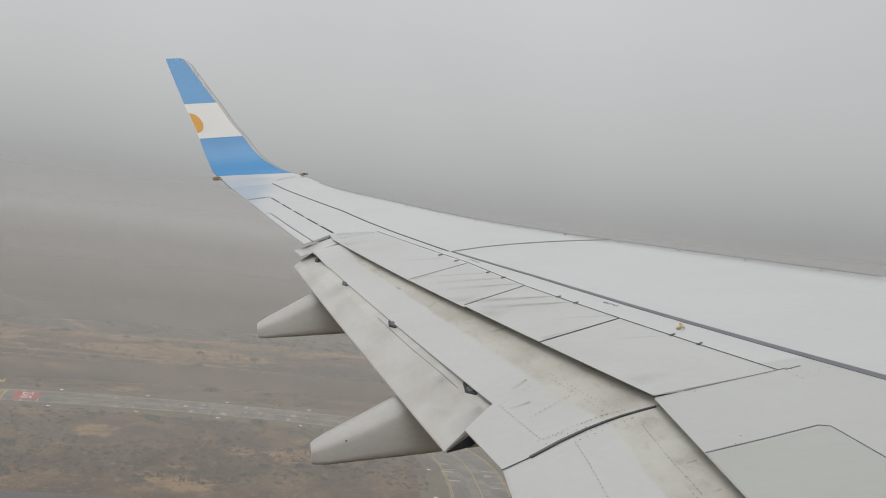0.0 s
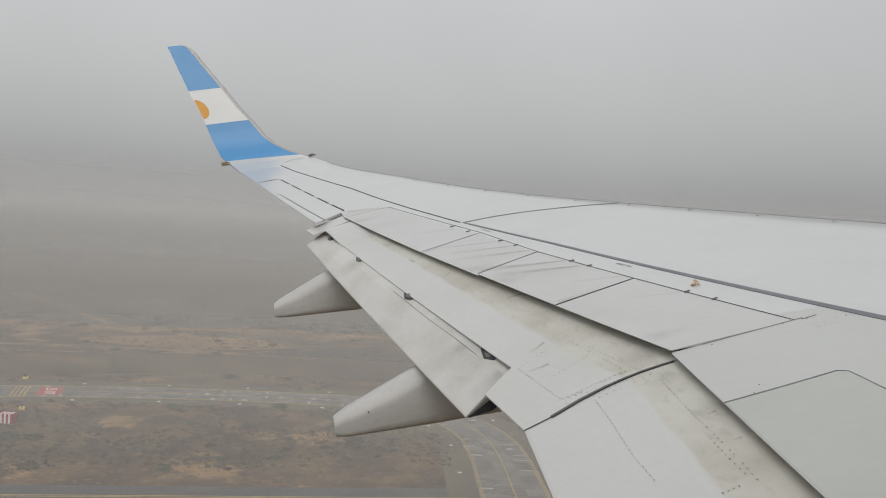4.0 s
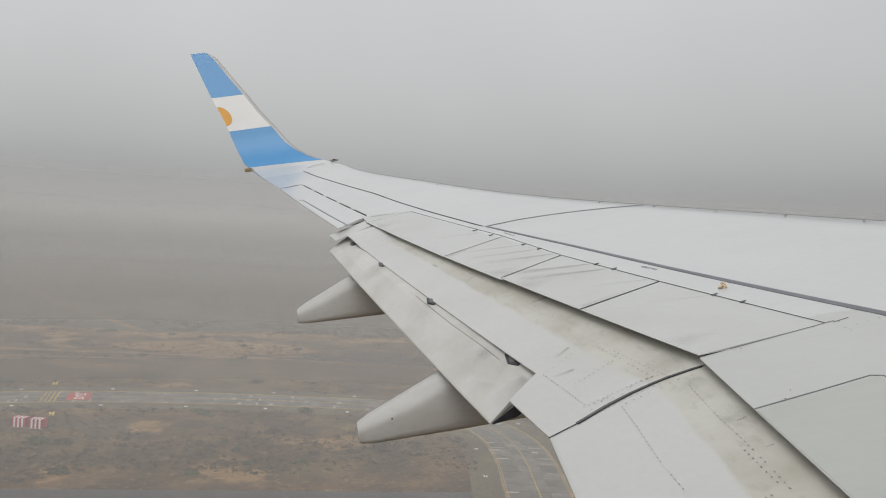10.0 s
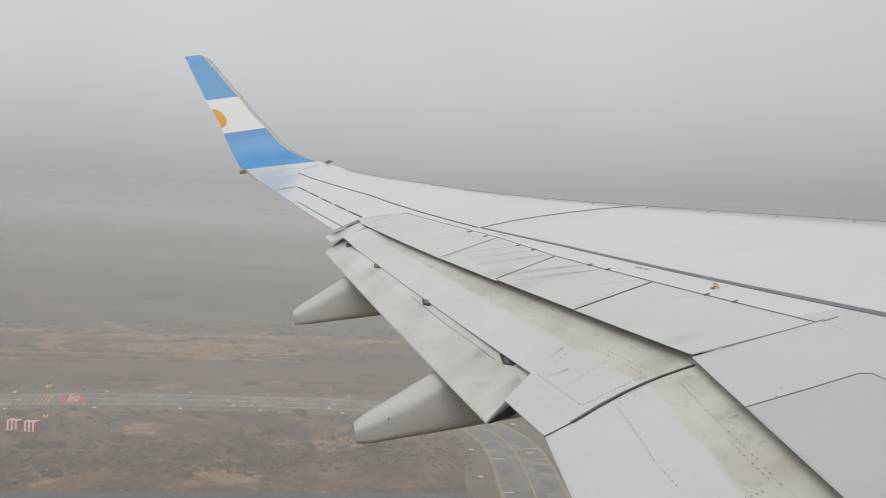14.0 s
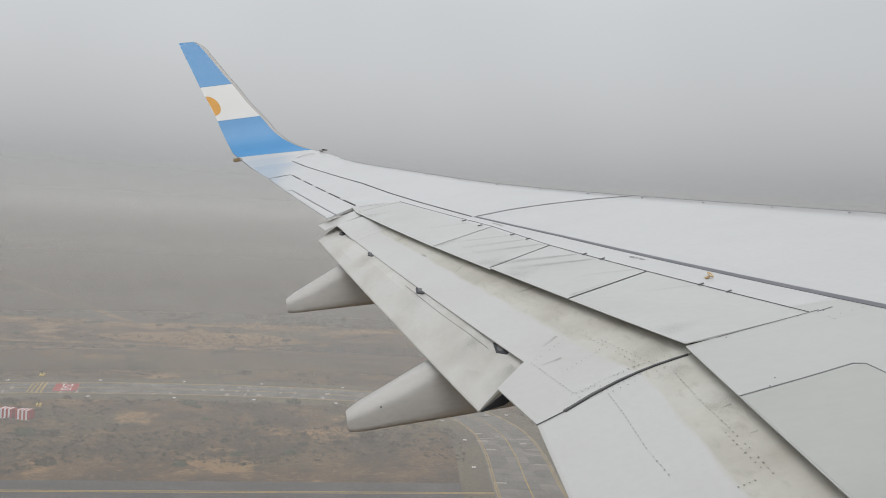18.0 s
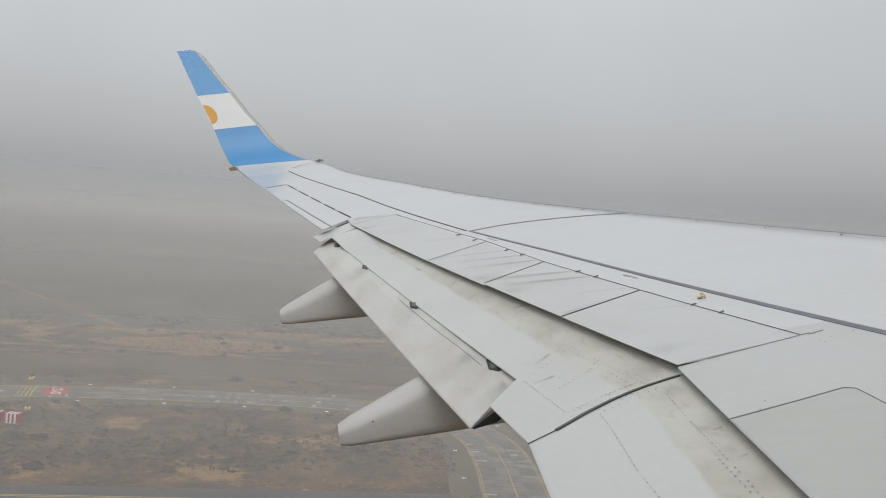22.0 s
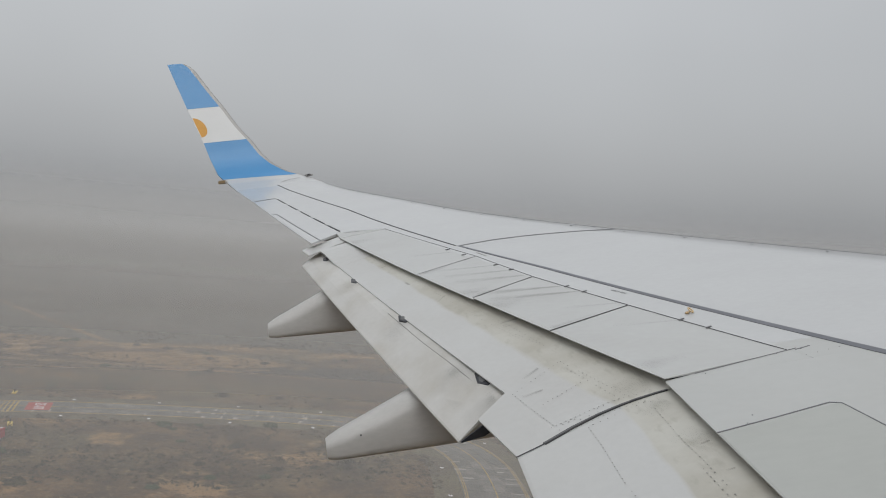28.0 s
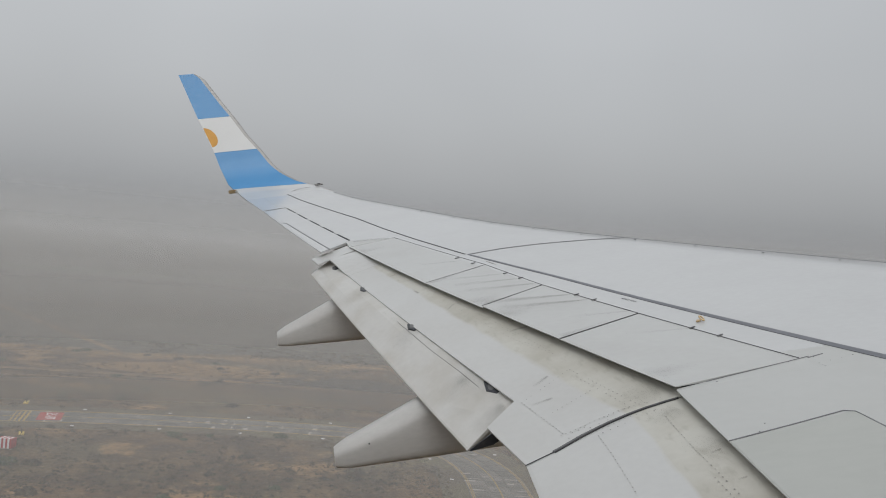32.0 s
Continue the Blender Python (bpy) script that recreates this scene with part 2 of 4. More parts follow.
# ---- mesh helpers ----
def part(name, verts, faces, mats, parent=None, label="", face_mats=None, smooth=False):
    me = bpy.data.meshes.new(name)
    me.from_pydata([tuple(v) for v in verts], [], faces)
    for m in (mats if isinstance(mats, (list, tuple)) else [mats]):
        me.materials.append(m)
    if face_mats:
        for p, i in zip(me.polygons, face_mats):
            p.material_index = i
    if smooth:
        for p in me.polygons:
            p.use_smooth = True
    bm = bmesh.new()
    bm.from_mesh(me)
    bmesh.ops.recalc_face_normals(bm, faces=bm.faces)
    bm.to_mesh(me)
    bm.free()
    ob = new(name, me)
    if parent:
        ob.parent = parent
    if label:
        tagged(ob, label)
    return ob


def smooth_by_angle(ob, degrees=35):
    me = ob.data
    bm = bmesh.new()
    bm.from_mesh(me)
    for f in bm.faces:
        f.smooth = True
    for e in bm.edges:
        if len(e.link_faces) == 2 and e.calc_face_angle(0) > radians(degrees):
            e.smooth = False
    bm.to_mesh(me)
    bm.free()
    return ob


def deck(y):
    """Height of the wing's upper surface along the span: dihedral and bending."""
    return 0.105 * (y - 1.88) + 0.004 * max(y - 5.0, 0.0) ** 2


def shroud(y):
    """Aft edge of the fixed shroud and spoilers."""
    return 0.15 - 0.259 * (y - 6.07) if y > 6.07 else 0.15 - 0.117 * (6.07 - y)


def on_deck(x, y):
    return deck(y)


def on_flap(x, y):
    return deck(y) - 0.058 - 0.236 * (shroud(y) - x)


def on_aft_flap(x, y):
    return on_flap(x, y) - 0.010 - 0.34 * max(shroud(y) - x - 0.5, 0.0)


def on_tip(x, y):
    """The flap's outboard end, rising towards the wing's trailing edge."""
    k = min(1.0, max(0.0, (y - 10.9) / 0.55))
    k = k * k * (3 - 2 * k)
    return on_flap(x, y) * (1 - k) + k * (deck(y) - 0.024 - 0.14 * (shroud(y) - x))


def plate(name, f0, f1, a0, a1, surface, thick, mats, parent, label="", n=12, m=4, lift=0.0, raised=0.0, split=None, aft_thick=None, edge=0.003, bow=None, soil=None):
    """A solid panel: f0, f1 its fore corners (inboard, outboard), a0, a1 its aft ones; its rim is slightly rounded."""
    f0, f1, a0, a1 = map(np.array, (f0, f1, a0, a1))
    us = [0.0] + [0.006] + [i / n for i in range(1, n)] + [0.994, 1.0]
    vs = [0.0] + [0.015] + [i / m for i in range(1, m)] + [0.985, 1.0]
    s0, s1 = split if split else (0.5, 0.5)
    if split:
        vs = sorted(set(vs + [0.5] + ([0.41, 0.44, 0.47, 0.53, 0.56, 0.59] if soil else [])))
    nu, nv = len(us), len(vs)
    top, low = [], []
    for i, u in enumerate(us):
        for j, v in enumerate(vs):
            if split:
                sp = s0 * (1 - u) + s1 * u
                v = v * 2 * sp if v < 0.5 else sp + (v - 0.5) * 2 * (1 - sp)
            x, y = (f0 * (1 - u) + f1 * u) * (1 - v) + (a0 * (1 - u) + a1 * u) * v
            if bow:
                y += bow[1](x) * (u if bow[0] else 1 - u)
            rim = edge if i in (0, nu - 1) or j in (0, nv - 1) else 0.0
            z = surface(x, y) + lift + raised * v
            th = thick if aft_thick is None else thick * (1 - v) + aft_thick * v
            top.append((x, y, z - rim))
            low.append((x, y, z - max(th, rim + 0.002)))
    k = nu * nv
    faces, fm = [], []

    def idx(i, j):
        return i * nv + j
    for i in range(nu - 1):
        for j in range(nv - 1):
            q = (idx(i, j), idx(i + 1, j), idx(i + 1, j + 1), idx(i, j + 1))
            faces.append(q)
            fm.append(1 if split and (vs[j] + vs[j + 1]) / 2 > 0.5 else 0)
            faces.append(tuple(k + a for a in reversed(q)))
            fm.append(0)
    for i in range(nu - 1):
        for j in (0, nv - 1):
            faces.append((idx(i, j), idx(i + 1, j), k + idx(i + 1, j), k + idx(i, j)))
            fm.append(1 if split and j else 0)
    for j in range(nv - 1):
        for i in (0, nu - 1):
            faces.append((idx(i, j), idx(i, j + 1), k + idx(i, j + 1), k + idx(i, j)))
            fm.append(1 if split and (vs[j] + vs[j + 1]) / 2 > 0.5 else 0)
    if not soil:
        return part(name, top + low, faces, mats, parent, label, fm)
    ob = part(name, top + low, faces, mats, parent, label)
    col = ob.data.color_attributes.new("soil", "FLOAT_COLOR", "POINT")
    for i, u in enumerate(us):
        for j, v in enumerate(vs):
            g = (soil[0] + (soil[1] - soil[0]) * u) * min(1.0, max(0.0, 0.5 + (0.5 - v) / (2 * soil[2])))
            for q in (idx(i, j), k + idx(i, j)):
                col.data[q].color = (g, g, g, 1)
    return ob


def ribbon(name, pts, width, surface, mats, parent, label="", lift=0.004, n=24, width_end=None, thick=0.003):
    """A thin strip along a polyline on a surface."""
    pts = [np.array(p, float) for p in pts]
    seg = [np.linalg.norm(b - a) for a, b in zip(pts, pts[1:])]
    total, line = sum(seg), []
    for k in range(n + 1):
        s = total * k / n
        for a, b, d in zip(pts, pts[1:], seg):
            if s <= d + 1e-9:
                line.append(a + (b - a) * s / d)
                break
            s -= d
        else:
            line.append(pts[-1])
    verts, faces = [], []
    for k, p in enumerate(line):
        d = line[min(k + 1, n)] - line[max(k - 1, 0)]
        d = d / (np.linalg.norm(d) + 1e-9)
        w = width if width_end is None else width + (width_end - width) * k / n
        for side in (-1, 1):
            q = p + side * w / 2 * np.array([-d[1], d[0]])
            z = surface(q[0], q[1])
            verts.append((q[0], q[1], z + lift))
            verts.append((q[0], q[1], z + lift - thick))
    for k in range(n):
        a = 4 * k
        faces += [(a, a + 2, a + 6, a + 4), (a + 1, a + 5, a + 7, a + 3), (a, a + 4, a + 5, a + 1), (a + 2, a + 3, a + 7, a + 6)]
    faces += [(0, 1, 3, 2), (4 * n, 4 * n + 2, 4 * n + 3, 4 * n + 1)]
    return part(name, verts, faces, mats, parent, label)


RIVETS, FAINT = ([], []), ([], [])


def rivets(a, b, count, surface, radius=0.0043, skip=0.0, faint=False):
    """A row of rivet heads between two points, gathered into one part later."""
    rng = random.Random(int(1000 * (a[0] + b[1])) & 0xffff)
    verts, faces = FAINT if faint else RIVETS
    for k in range(count):
        if rng.random() < skip:
            continue
        t = k / (count - 1)
        x, y = a[0] + (b[0] - a[0]) * t, a[1] + (b[1] - a[1]) * t
        r = radius * rng.uniform(0.7, 1.15)
        z = surface(x, y)
        i0 = len(verts)
        for q in range(6):
            w = q * math.tau / 6
            verts.append((x + r * math.cos(w), y + 1.5 * r * math.sin(w), z + 0.0015))
        verts.append((x, y, z + 0.004))
        faces += [(i0 + q, i0 + (q + 1) % 6, i0 + 6) for q in range(6)]


def streak(a, b, w0, w1, surface, strength, parent, lift=0.005):
    """A soft sooty streak from a to b, strongest at its start and along its middle."""
    n, cols = 16, 5
    verts, faces, wear = [], [], []
    d = np.array(b, float) - np.array(a, float)
    s = np.array([-d[1], d[0]]) / np.linalg.norm(d)
    for i in range(n + 1):
        t = i / n
        for j in range(cols):
            c = (j / (cols - 1) - 0.5) * (w0 + (w1 - w0) * t)
            q = np.array(a) + d * t + s * c
            verts.append((q[0], q[1], surface(q[0], q[1]) + lift))
            wear.append(strength * (1 - abs(2 * j / (cols - 1) - 1)) * (1 - t) ** 0.7 * min(1.0, i / 1.5))
    for i in range(n):
        for j in range(cols - 1):
            faces.append((i * cols + j, i * cols + j + 1, (i + 1) * cols + j + 1, (i + 1) * cols + j))
    ob = part("soot_streak", verts, faces, M_STREAK, parent)
    col = ob.data.color_attributes.new("wear", "FLOAT_COLOR", "POINT")
    for i, g in enumerate(wear):
        col.data[i].color = (g, g, g, 1)
    return ob


def box(name, size, mats, parent=None, at=(0, 0, 0), label="", bevel=0.0, turn=0.0):
    bm = bmesh.new()
    bmesh.ops.create_cube(bm, size=1.0)
    bmesh.ops.scale(bm, vec=size, verts=bm.verts)
    if bevel:
        bmesh.ops.bevel(bm, geom=list(bm.edges), offset=bevel, segments=2, affect="EDGES")
    bmesh.ops.rotate(bm, verts=bm.verts, matrix=Matrix.Rotation(turn, 3, "Z"))
    bmesh.ops.translate(bm, verts=bm.verts, vec=at)
    me = bpy.data.meshes.new(name)
    bm.to_mesh(me)
    bm.free()
    me.materials.append(mats)
    ob = new(name, me)
    if parent:
        ob.parent = parent
    if label:
        tagged(ob, label)
    return ob


# ---- the wing ----
wing = new("airliner_wing")
wing.matrix_world = AIR
tagged(wing, "white jet airliner wing with extended flaps and blue-striped winglet", "wing")


def crest(y):
    """Where the upper surface turns over to the nose."""
    return 0.00339 * y ** 3 - 0.10429 * y * y + 0.43373 * y + 4.65925


def hinge(y):
    """Aft edge of the fixed upper skin: spoiler hinge line, then aileron hinge line."""
    if y < 12.0:
        return 1.05 - 0.31 * (y - 6.25) if y < 7.7 else 0.60 - 0.3136 * (y - 7.7)
    return -1.27 - 0.265 * (y - 12.11)


def trail(y):
    """Aft edge of the hidden wing box under the movable panels."""
    if y < 12.06:
        return shroud(y) + (0.14 if y > 6.065 else 0.0)
    return -1.42 - 0.226 * (y - 11.7)


def band_line(y):
    return -0.10 - 0.322 * (y - 10.57) if y > 10.57 else -0.10 + 0.362 * (10.57 - y) - 0.0022 * (10.57 - y) ** 2


def crown(y):
    return 0.008 + 0.0036 * max(0.0, y - 8.0)


def nose_rise(y):
    """Slight lift of the leading edge towards the tip."""
    return 0.036 * math.exp(-((y - 13.9) / 1.25) ** 2)


def on_skin(x, y):
    """Upper skin with its slight crown between the strip line and the crest."""
    xb, xs = max(band_line(y), hinge(y) + 0.1), crest(y)
    q = min(1.0, max(0.0, (x - xb) / (xs - xb)))
    return deck(y) + crown(y) * 4 * q * (1 - q) + nose_rise(y) * q * q


def wing_box():
    ys = [1.3, 1.8] + [2.2 + 0.5 * i for i in range(8)] + [6.06, 6.07] + [6.4 + 0.5 * i for i in range(11)] + [11.69, 11.99, 12.01, 12.05, 12.07] + [12.4 + 0.4 * i for i in range(10)]
    ys = sorted(set(ys + [16.25]))
    verts, rings = [], []
    for y in ys:
        xs, xh, xt, z0 = crest(y), hinge(y), trail(y), deck(y)
        if y > 15.2:
            xh = xt + 0.012
        c = xs - xt
        if y < 6.065:
            ring = [(xt, z0 - 0.007), (xt, z0 - 0.002), (xt + 0.004, z0), (xh, z0)]
        else:
            xh += 0.006
            ring = [(xt, z0 - 0.05), (xh - 0.011, z0 - 0.05), (xh - 0.01, z0 - 0.003), (xh, z0)]
        xb = max(band_line(y), xh + 0.1)
        ring += [(xh + (xb - xh) * q, z0) for q in (0.5, 1.0)]
        ring += [(xb + (xs - xb) * q, z0 + crown(y) * 4 * q * (1 - q) + nose_rise(y) * q * q) for q in (0.2, 0.4, 0.6, 0.8, 1.0)]
        z0 += nose_rise(y)
        a, b = 0.06 * c + 0.05, 0.035 * c + 0.03
        ring += [(xs + a * math.sin(w), z0 - b * (1 - math.cos(w)) - 0.4 * b * math.sin(w)) for w in (0.3, 0.6, 0.9, 1.2, 1.57)]
        ring += [(xs + a * math.cos(w), z0 - 1.4 * b - b * math.sin(w)) for w in (0.5, 1.0, 1.4)]
        ring += [(xs - q * c, z0 - 2.4 * b - 0.045 * c * math.sin(math.pi * min(1, q + 0.15))) for q in (0.1, 0.3, 0.5, 0.7)]
        ring += [(xt + (0.25 if y < 6.065 else 0.0), z0 - 0.075 + (0.02 if y < 6.065 else 0.0))]
        rings.append(len(ring))
        verts += [(x, y, z) for x, z in ring]
    m = rings[0]
    faces, fm = [], []
    for i in range(len(ys) - 1):
        for j in range(m):
            k = (j + 1) % m
            faces.append((i * m + j, i * m + k, (i + 1) * m + k, (i + 1) * m + j))
            inner = ys[i + 1] < 6.065
            # Recess faces under the movable panels are coloured near-black for their shade.
            fm.append(3 if (inner and j < 5) or (ys[i + 1] < 6.5 and 2 < j < 5) else 1 if j < 2 else 0 if j < 13 else 2)
    faces += [tuple(range(m)), tuple((len(ys) - 1) * m + j for j in range(m))]
    fm += [2, 2]
    ob = part("wing_box", verts, faces, [M_SKIN, M_GAP, M_UNDER, M_PANEL], wing, "glossy white upper wing skin", fm)
    return smooth_by_angle(ob, 30)


body = wing_box()

# fixed panels aft of the hinge line
G = 0.012
plate("shroud_corner", (1.10, 6.0604), (1.10, 6.262), (0.155, 6.0604), (0.155, 6.068), on_deck, 0.012, M_PANEL, wing, "small grey-white shroud corner", n=3, edge=0.0)
ground_spoiler = plate("ground_spoiler", (0.812, 1.75), (0.812, 5.41), (-0.34, 1.75), (0.062, 5.292), on_deck, 0.006, M_SPOILER, wing, "large grey-green ground spoiler panel", n=10, lift=0.0025, edge=0.001)
ribbon("ground_spoiler_seam", [(0.06, 5.305), (0.45, 5.37), (0.77, 5.43), (0.805, 5.425), (0.815, 5.39), (0.815, 4.0), (0.82, 1.9)], 0.007, on_deck, M_SEAM, ground_spoiler, "seam of the ground spoiler panel", n=60)
plate("tip_panel", (-0.745, 11.997), (-1.255, 12.13), (-1.312, 11.757), (-1.335, 12.06), on_deck, 0.04, M_PANEL, wing, "small fixed panel beside the aileron", n=4)

# four spoilers, inboard to outboard
SPOILERS = [((1.05, 6.25), (0.612, 7.659), (0.15, 6.07), (-0.152, 7.264), 0.016),
            ((0.610, 7.666), (0.225, 8.909), (-0.153, 7.271), (-0.448, 8.419), 0.017),
            ((0.223, 8.916), (-0.047, 9.994), (-0.449, 8.426), (-0.745, 9.539), 0.003),
            ((-0.048, 10.001), (-0.742, 11.99), (-0.747, 9.546), (-1.31, 11.75), 0.0)]
spoilers = []
for f0, f1, a0, a1, rise in SPOILERS:
    spoilers.append(plate("spoiler", f0, f1, a0, a1, on_deck, 0.04, M_SPOILER_WHITE, wing, "grey-white spoiler panel with sooty streaks", n=10, raised=rise, aft_thick=0.006, edge=0.002))


def on_spoiler(rise):
    return lambda x, y: deck(y) + rise * min(1.0, max(0.0, (hinge(y) - x) / (hinge(y) - shroud(y))))


for k, ((f0, f1, a0, a1, rise), (g0, g1, b0, b1, lift2)) in enumerate(zip(SPOILERS, SPOILERS[1:])):
    ribbon("spoiler_gap", [((f1[0] + g0[0]) / 2, (f1[1] + g0[1]) / 2), ((a1[0] + b0[0]) / 2, (a1[1] + b0[1]) / 2)], (0.0055, 0.0055, 0.005)[k], on_spoiler(max(rise, lift2)), (M_GAP, M_GAP, M_SEAM)[k], spoilers[k], lift=0.0035, n=8)
ribbon("spoiler_gap", [(1.12, 6.256), (0.36, 6.106)], 0.003, on_deck, M_SEAM, spoilers[0], lift=0.004, n=12, width_end=0.002)
for (f0, f1, a0, a1, rise), ob in zip(SPOILERS, spoilers):
    ribbon("hinge_gap", [(f0[0] + 0.003, f0[1]), (f1[0] + 0.003, f1[1])], 0.0035, on_deck, M_GAP, ob, lift=0.0035, n=10)
for k, hy in ((0, 7.13), (0, 6.88), (1, 8.43), (1, 8.20), (2, 9.52), (2, 9.26), (3, 10.12), (3, 10.45)):
    box("hinge_fitting", (0.06, 0.012, 0.010), M_SEAM, spoilers[k], (hinge(hy) + 0.012, hy, deck(hy) + 0.005), "dark hinge fitting", 0.003, 0.45)
for k, hy, wd, g, reach in ((2, 9.50, 0.07, 0.75, 0.6), (2, 9.24, 0.08, 0.85, 0.65), (1, 8.45, 0.10, 1.3, 0.8), (1, 8.22, 0.09, 1.3, 0.8), (2, 8.98, 0.10, 0.9, 0.7), (0, 7.12, 0.05, 0.4, 0.5), (3, 10.3, 0.08, 0.45, 0.5), (1, 7.74, 0.06, 0.5, 0.5)):
    streak((hinge(hy), hy), (hinge(hy) - reach, hy + 0.10 * reach), 0.45 * wd, wd * 2.0, on_spoiler(SPOILERS[k][4]), 0.50 * g, spoilers[k])

streak((-0.425, 8.45), (0.05, 8.80), 0.16, 0.03, on_spoiler(0.003), 0.75, spoilers[2])
streak((-0.14, 7.30), (0.35, 7.55), 0.12, 0.03, on_spoiler(0.017), 0.3, spoilers[1])

streak((-0.735, 9.50), (-0.35, 9.75), 0.14, 0.04, on_spoiler(0.003), 0.35, spoilers[2])
streak((-0.50, 8.62), (-0.20, 8.75), 0.30, 0.10, on_spoiler(0.003), 0.25, spoilers[2])
streak((-0.36, 8.08), (-0.05, 8.20), 0.35, 0.12, on_spoiler(0.017), 0.25, spoilers[1])
streak((0.10, 6.30), (0.45, 6.40), 0.25, 0.10, on_spoiler(0.016), 0.2, spoilers[0])
streak((-1.22, 11.40), (-0.90, 11.5), 0.30, 0.10, on_spoiler(0.0), 0.25, spoilers[3])

# aileron and its tab
aileron = plate("aileron", (-1.285, 12.115), (-2.055, 15.10), (-1.665, 11.66), (-2.405, 15.02), on_deck, 0.045, M_SKIN, wing, "white aileron with thin trailing edge", n=12, aft_thick=0.012)
for q in (0.02, 0.22, 0.42, 0.62, 0.82):
    y0 = 12.115 + 3.0 * q
    ribbon("hinge_slot", [(-1.272 - 0.263 * (y0 - 12.115), y0), (-1.272 - 0.263 * (y0 + 0.45 - 12.115), y0 + 0.45)], 0.022, on_deck, M_GAP, aileron, lift=0.003, n=4)
ribbon("aileron_tab_seam", [(-1.55, 11.74), (-2.065, 13.85), (-2.13, 13.82)], 0.015, on_deck, M_SEAM, aileron, lift=0.003)
ribbon("aileron_edge_seam", [(-2.06, 15.115), (-2.40, 15.03)], 0.03, on_deck, M_SEAM, aileron, lift=0.003, n=6)
plate("tip_panel", (-2.08, 15.13), (-2.40, 16.24), (-2.415, 15.05), (-2.71, 16.24), on_deck, 0.045, M_SKIN, wing, "white fixed panel outboard of the aileron", n=6, aft_thick=0.012)

# lines and marks on the upper skin
ribbon("walkway_strip", [(1.86, 5.0), (1.452, 6.18), (0.885, 7.815), (0.413, 9.21), (-0.10, 10.57)], 0.078, on_deck, M_BAND, wing, "dark grey strip along the wing skin", n=40, width_end=0.028)
ribbon("skin_seam", [(-0.13, 10.6), (-0.53, 11.8), (-0.80, 12.66), (-1.06, 13.57), (-1.42, 14.56), (-1.81, 15.64), (-2.06, 16.46)], 0.017, on_skin, M_GAP, body, n=40, lift=0.004)
ribbon("skin_seam", [(-0.10, 10.57), (0.28, 10.60), (0.66, 10.58), (1.0, 10.54), (1.29, 10.50), (1.65, 10.43)], 0.026, on_skin, M_SEAM, body, n=24, lift=0.004)
ribbon("skin_seam", [(-2.06, 16.46), (-1.85, 16.54), (-1.62, 16.60)], 0.012, on_skin, M_RIVET_FAINT, body, n=10, lift=0.004)
ribbon("nose_seam", [(crest(8.0 + 0.5 * i) - 0.02, 8.0 + 0.5 * i) for i in range(17)], 0.007, on_skin, M_SEAM, body, n=48, lift=0.005)
for i in range(9):
    yy = 8.4 + 0.62 * i
    box("fastener", (0.022, 0.02, 0.005), M_SEAM, wing, (crest(yy) - 0.09, yy, on_skin(crest(yy) - 0.09, yy) + 0.002), bevel=0.002)
ribbon("scuff_line", [(1.10, 6.235), (1.22, 6.265)], 0.006, on_deck, M_SEAM, wing, lift=0.003, n=4)
rivets((1.10, 6.12), (1.36, 6.17), 4, on_deck)


def ring_mesh(parent):
    """Lashing eye lying on the skin."""
    verts, faces = [], []
    n, k, R, r = 18, 8, 0.016, 0.0055
    for i in range(n):
        a = i * math.tau / n
        for j in range(k):
            b = j * math.tau / k
            verts.append(((R + r * math.cos(b)) * math.cos(a), (R + r * math.cos(b)) * math.sin(a) * 1.5, r * math.sin(b)))
    for i in range(n):
        for j in range(k):
            faces.append((i * k + j, ((i + 1) % n) * k + j, ((i + 1) % n) * k + (j + 1) % k, i * k + (j + 1) % k))
    ob = part("lashing_ring", verts, faces, M_BRASS, parent, "orange metal lashing ring", smooth=True)
    ob.matrix_basis = pose(0.92, 7.24, deck(7.24) + 0.026, 35, 12, 20)
    box("ring_base", (0.060, 0.028, 0.010), M_BRASS, parent, (0.902, 7.256, deck(7.256) + 0.007), "orange ring base", 0.003, 0.9)


for fx, fy in ((0.326, 5.434), (0.249, 5.352), (0.413, 6.081), (0.32, 6.145), (1.138, 6.232), (1.215, 6.262), (0.959, 6.216)):
    box("fastener", (0.009, 0.007, 0.003), M_SEAM, wing, (fx, fy, deck(fy) + 0.002), "", 0.0015)
ring_mesh(wing)


def stencil(text, x, y, size, turn, parent):
    cu = bpy.data.curves.new("stencil", "FONT")
    cu.body, cu.size, cu.extrude = text, size, 0.001
    cu.align_x = "CENTER"
    cu.space_character = 1.1
    cu.materials.append(M_INK)
    tmp = bpy.data.objects.new("stencil_text", cu)
    scene.collection.objects.link(tmp)
    me = bpy.data.meshes.new_from_object(tmp.evaluated_get(bpy.context.evaluated_depsgraph_get()))
    bpy.data.objects.remove(tmp)
    ob = new("stencil", me)
    ob.parent = parent
    ob.matrix_basis = pose(x, y, deck(y) + 0.004, 7.4) @ pose(0, 0, 0, 0, 0, turn)
    return tagged(ob, "small dark NO STEP stencil")


stencil("NO STEP", 0.715, 8.06, 0.040, 110, body)
ribbon("stencil_bar", [(0.055, 9.95), (0.0, 10.15)], 0.014, on_deck, M_RIVET_FAINT, wing, lift=0.003, n=4)

# ---- flaps ----
def flap_bow(x):
    """How far the joint between the two flaps bows outboard."""
    return float(np.interp(x, (-0.82, -0.775, -0.62, -0.43, -0.26, -0.13, -0.03, 0.09, 0.16, 0.28), (0.02, 0.02, 0.032, 0.070, 0.084, 0.080, 0.068, 0.042, 0.021, 0.0)))


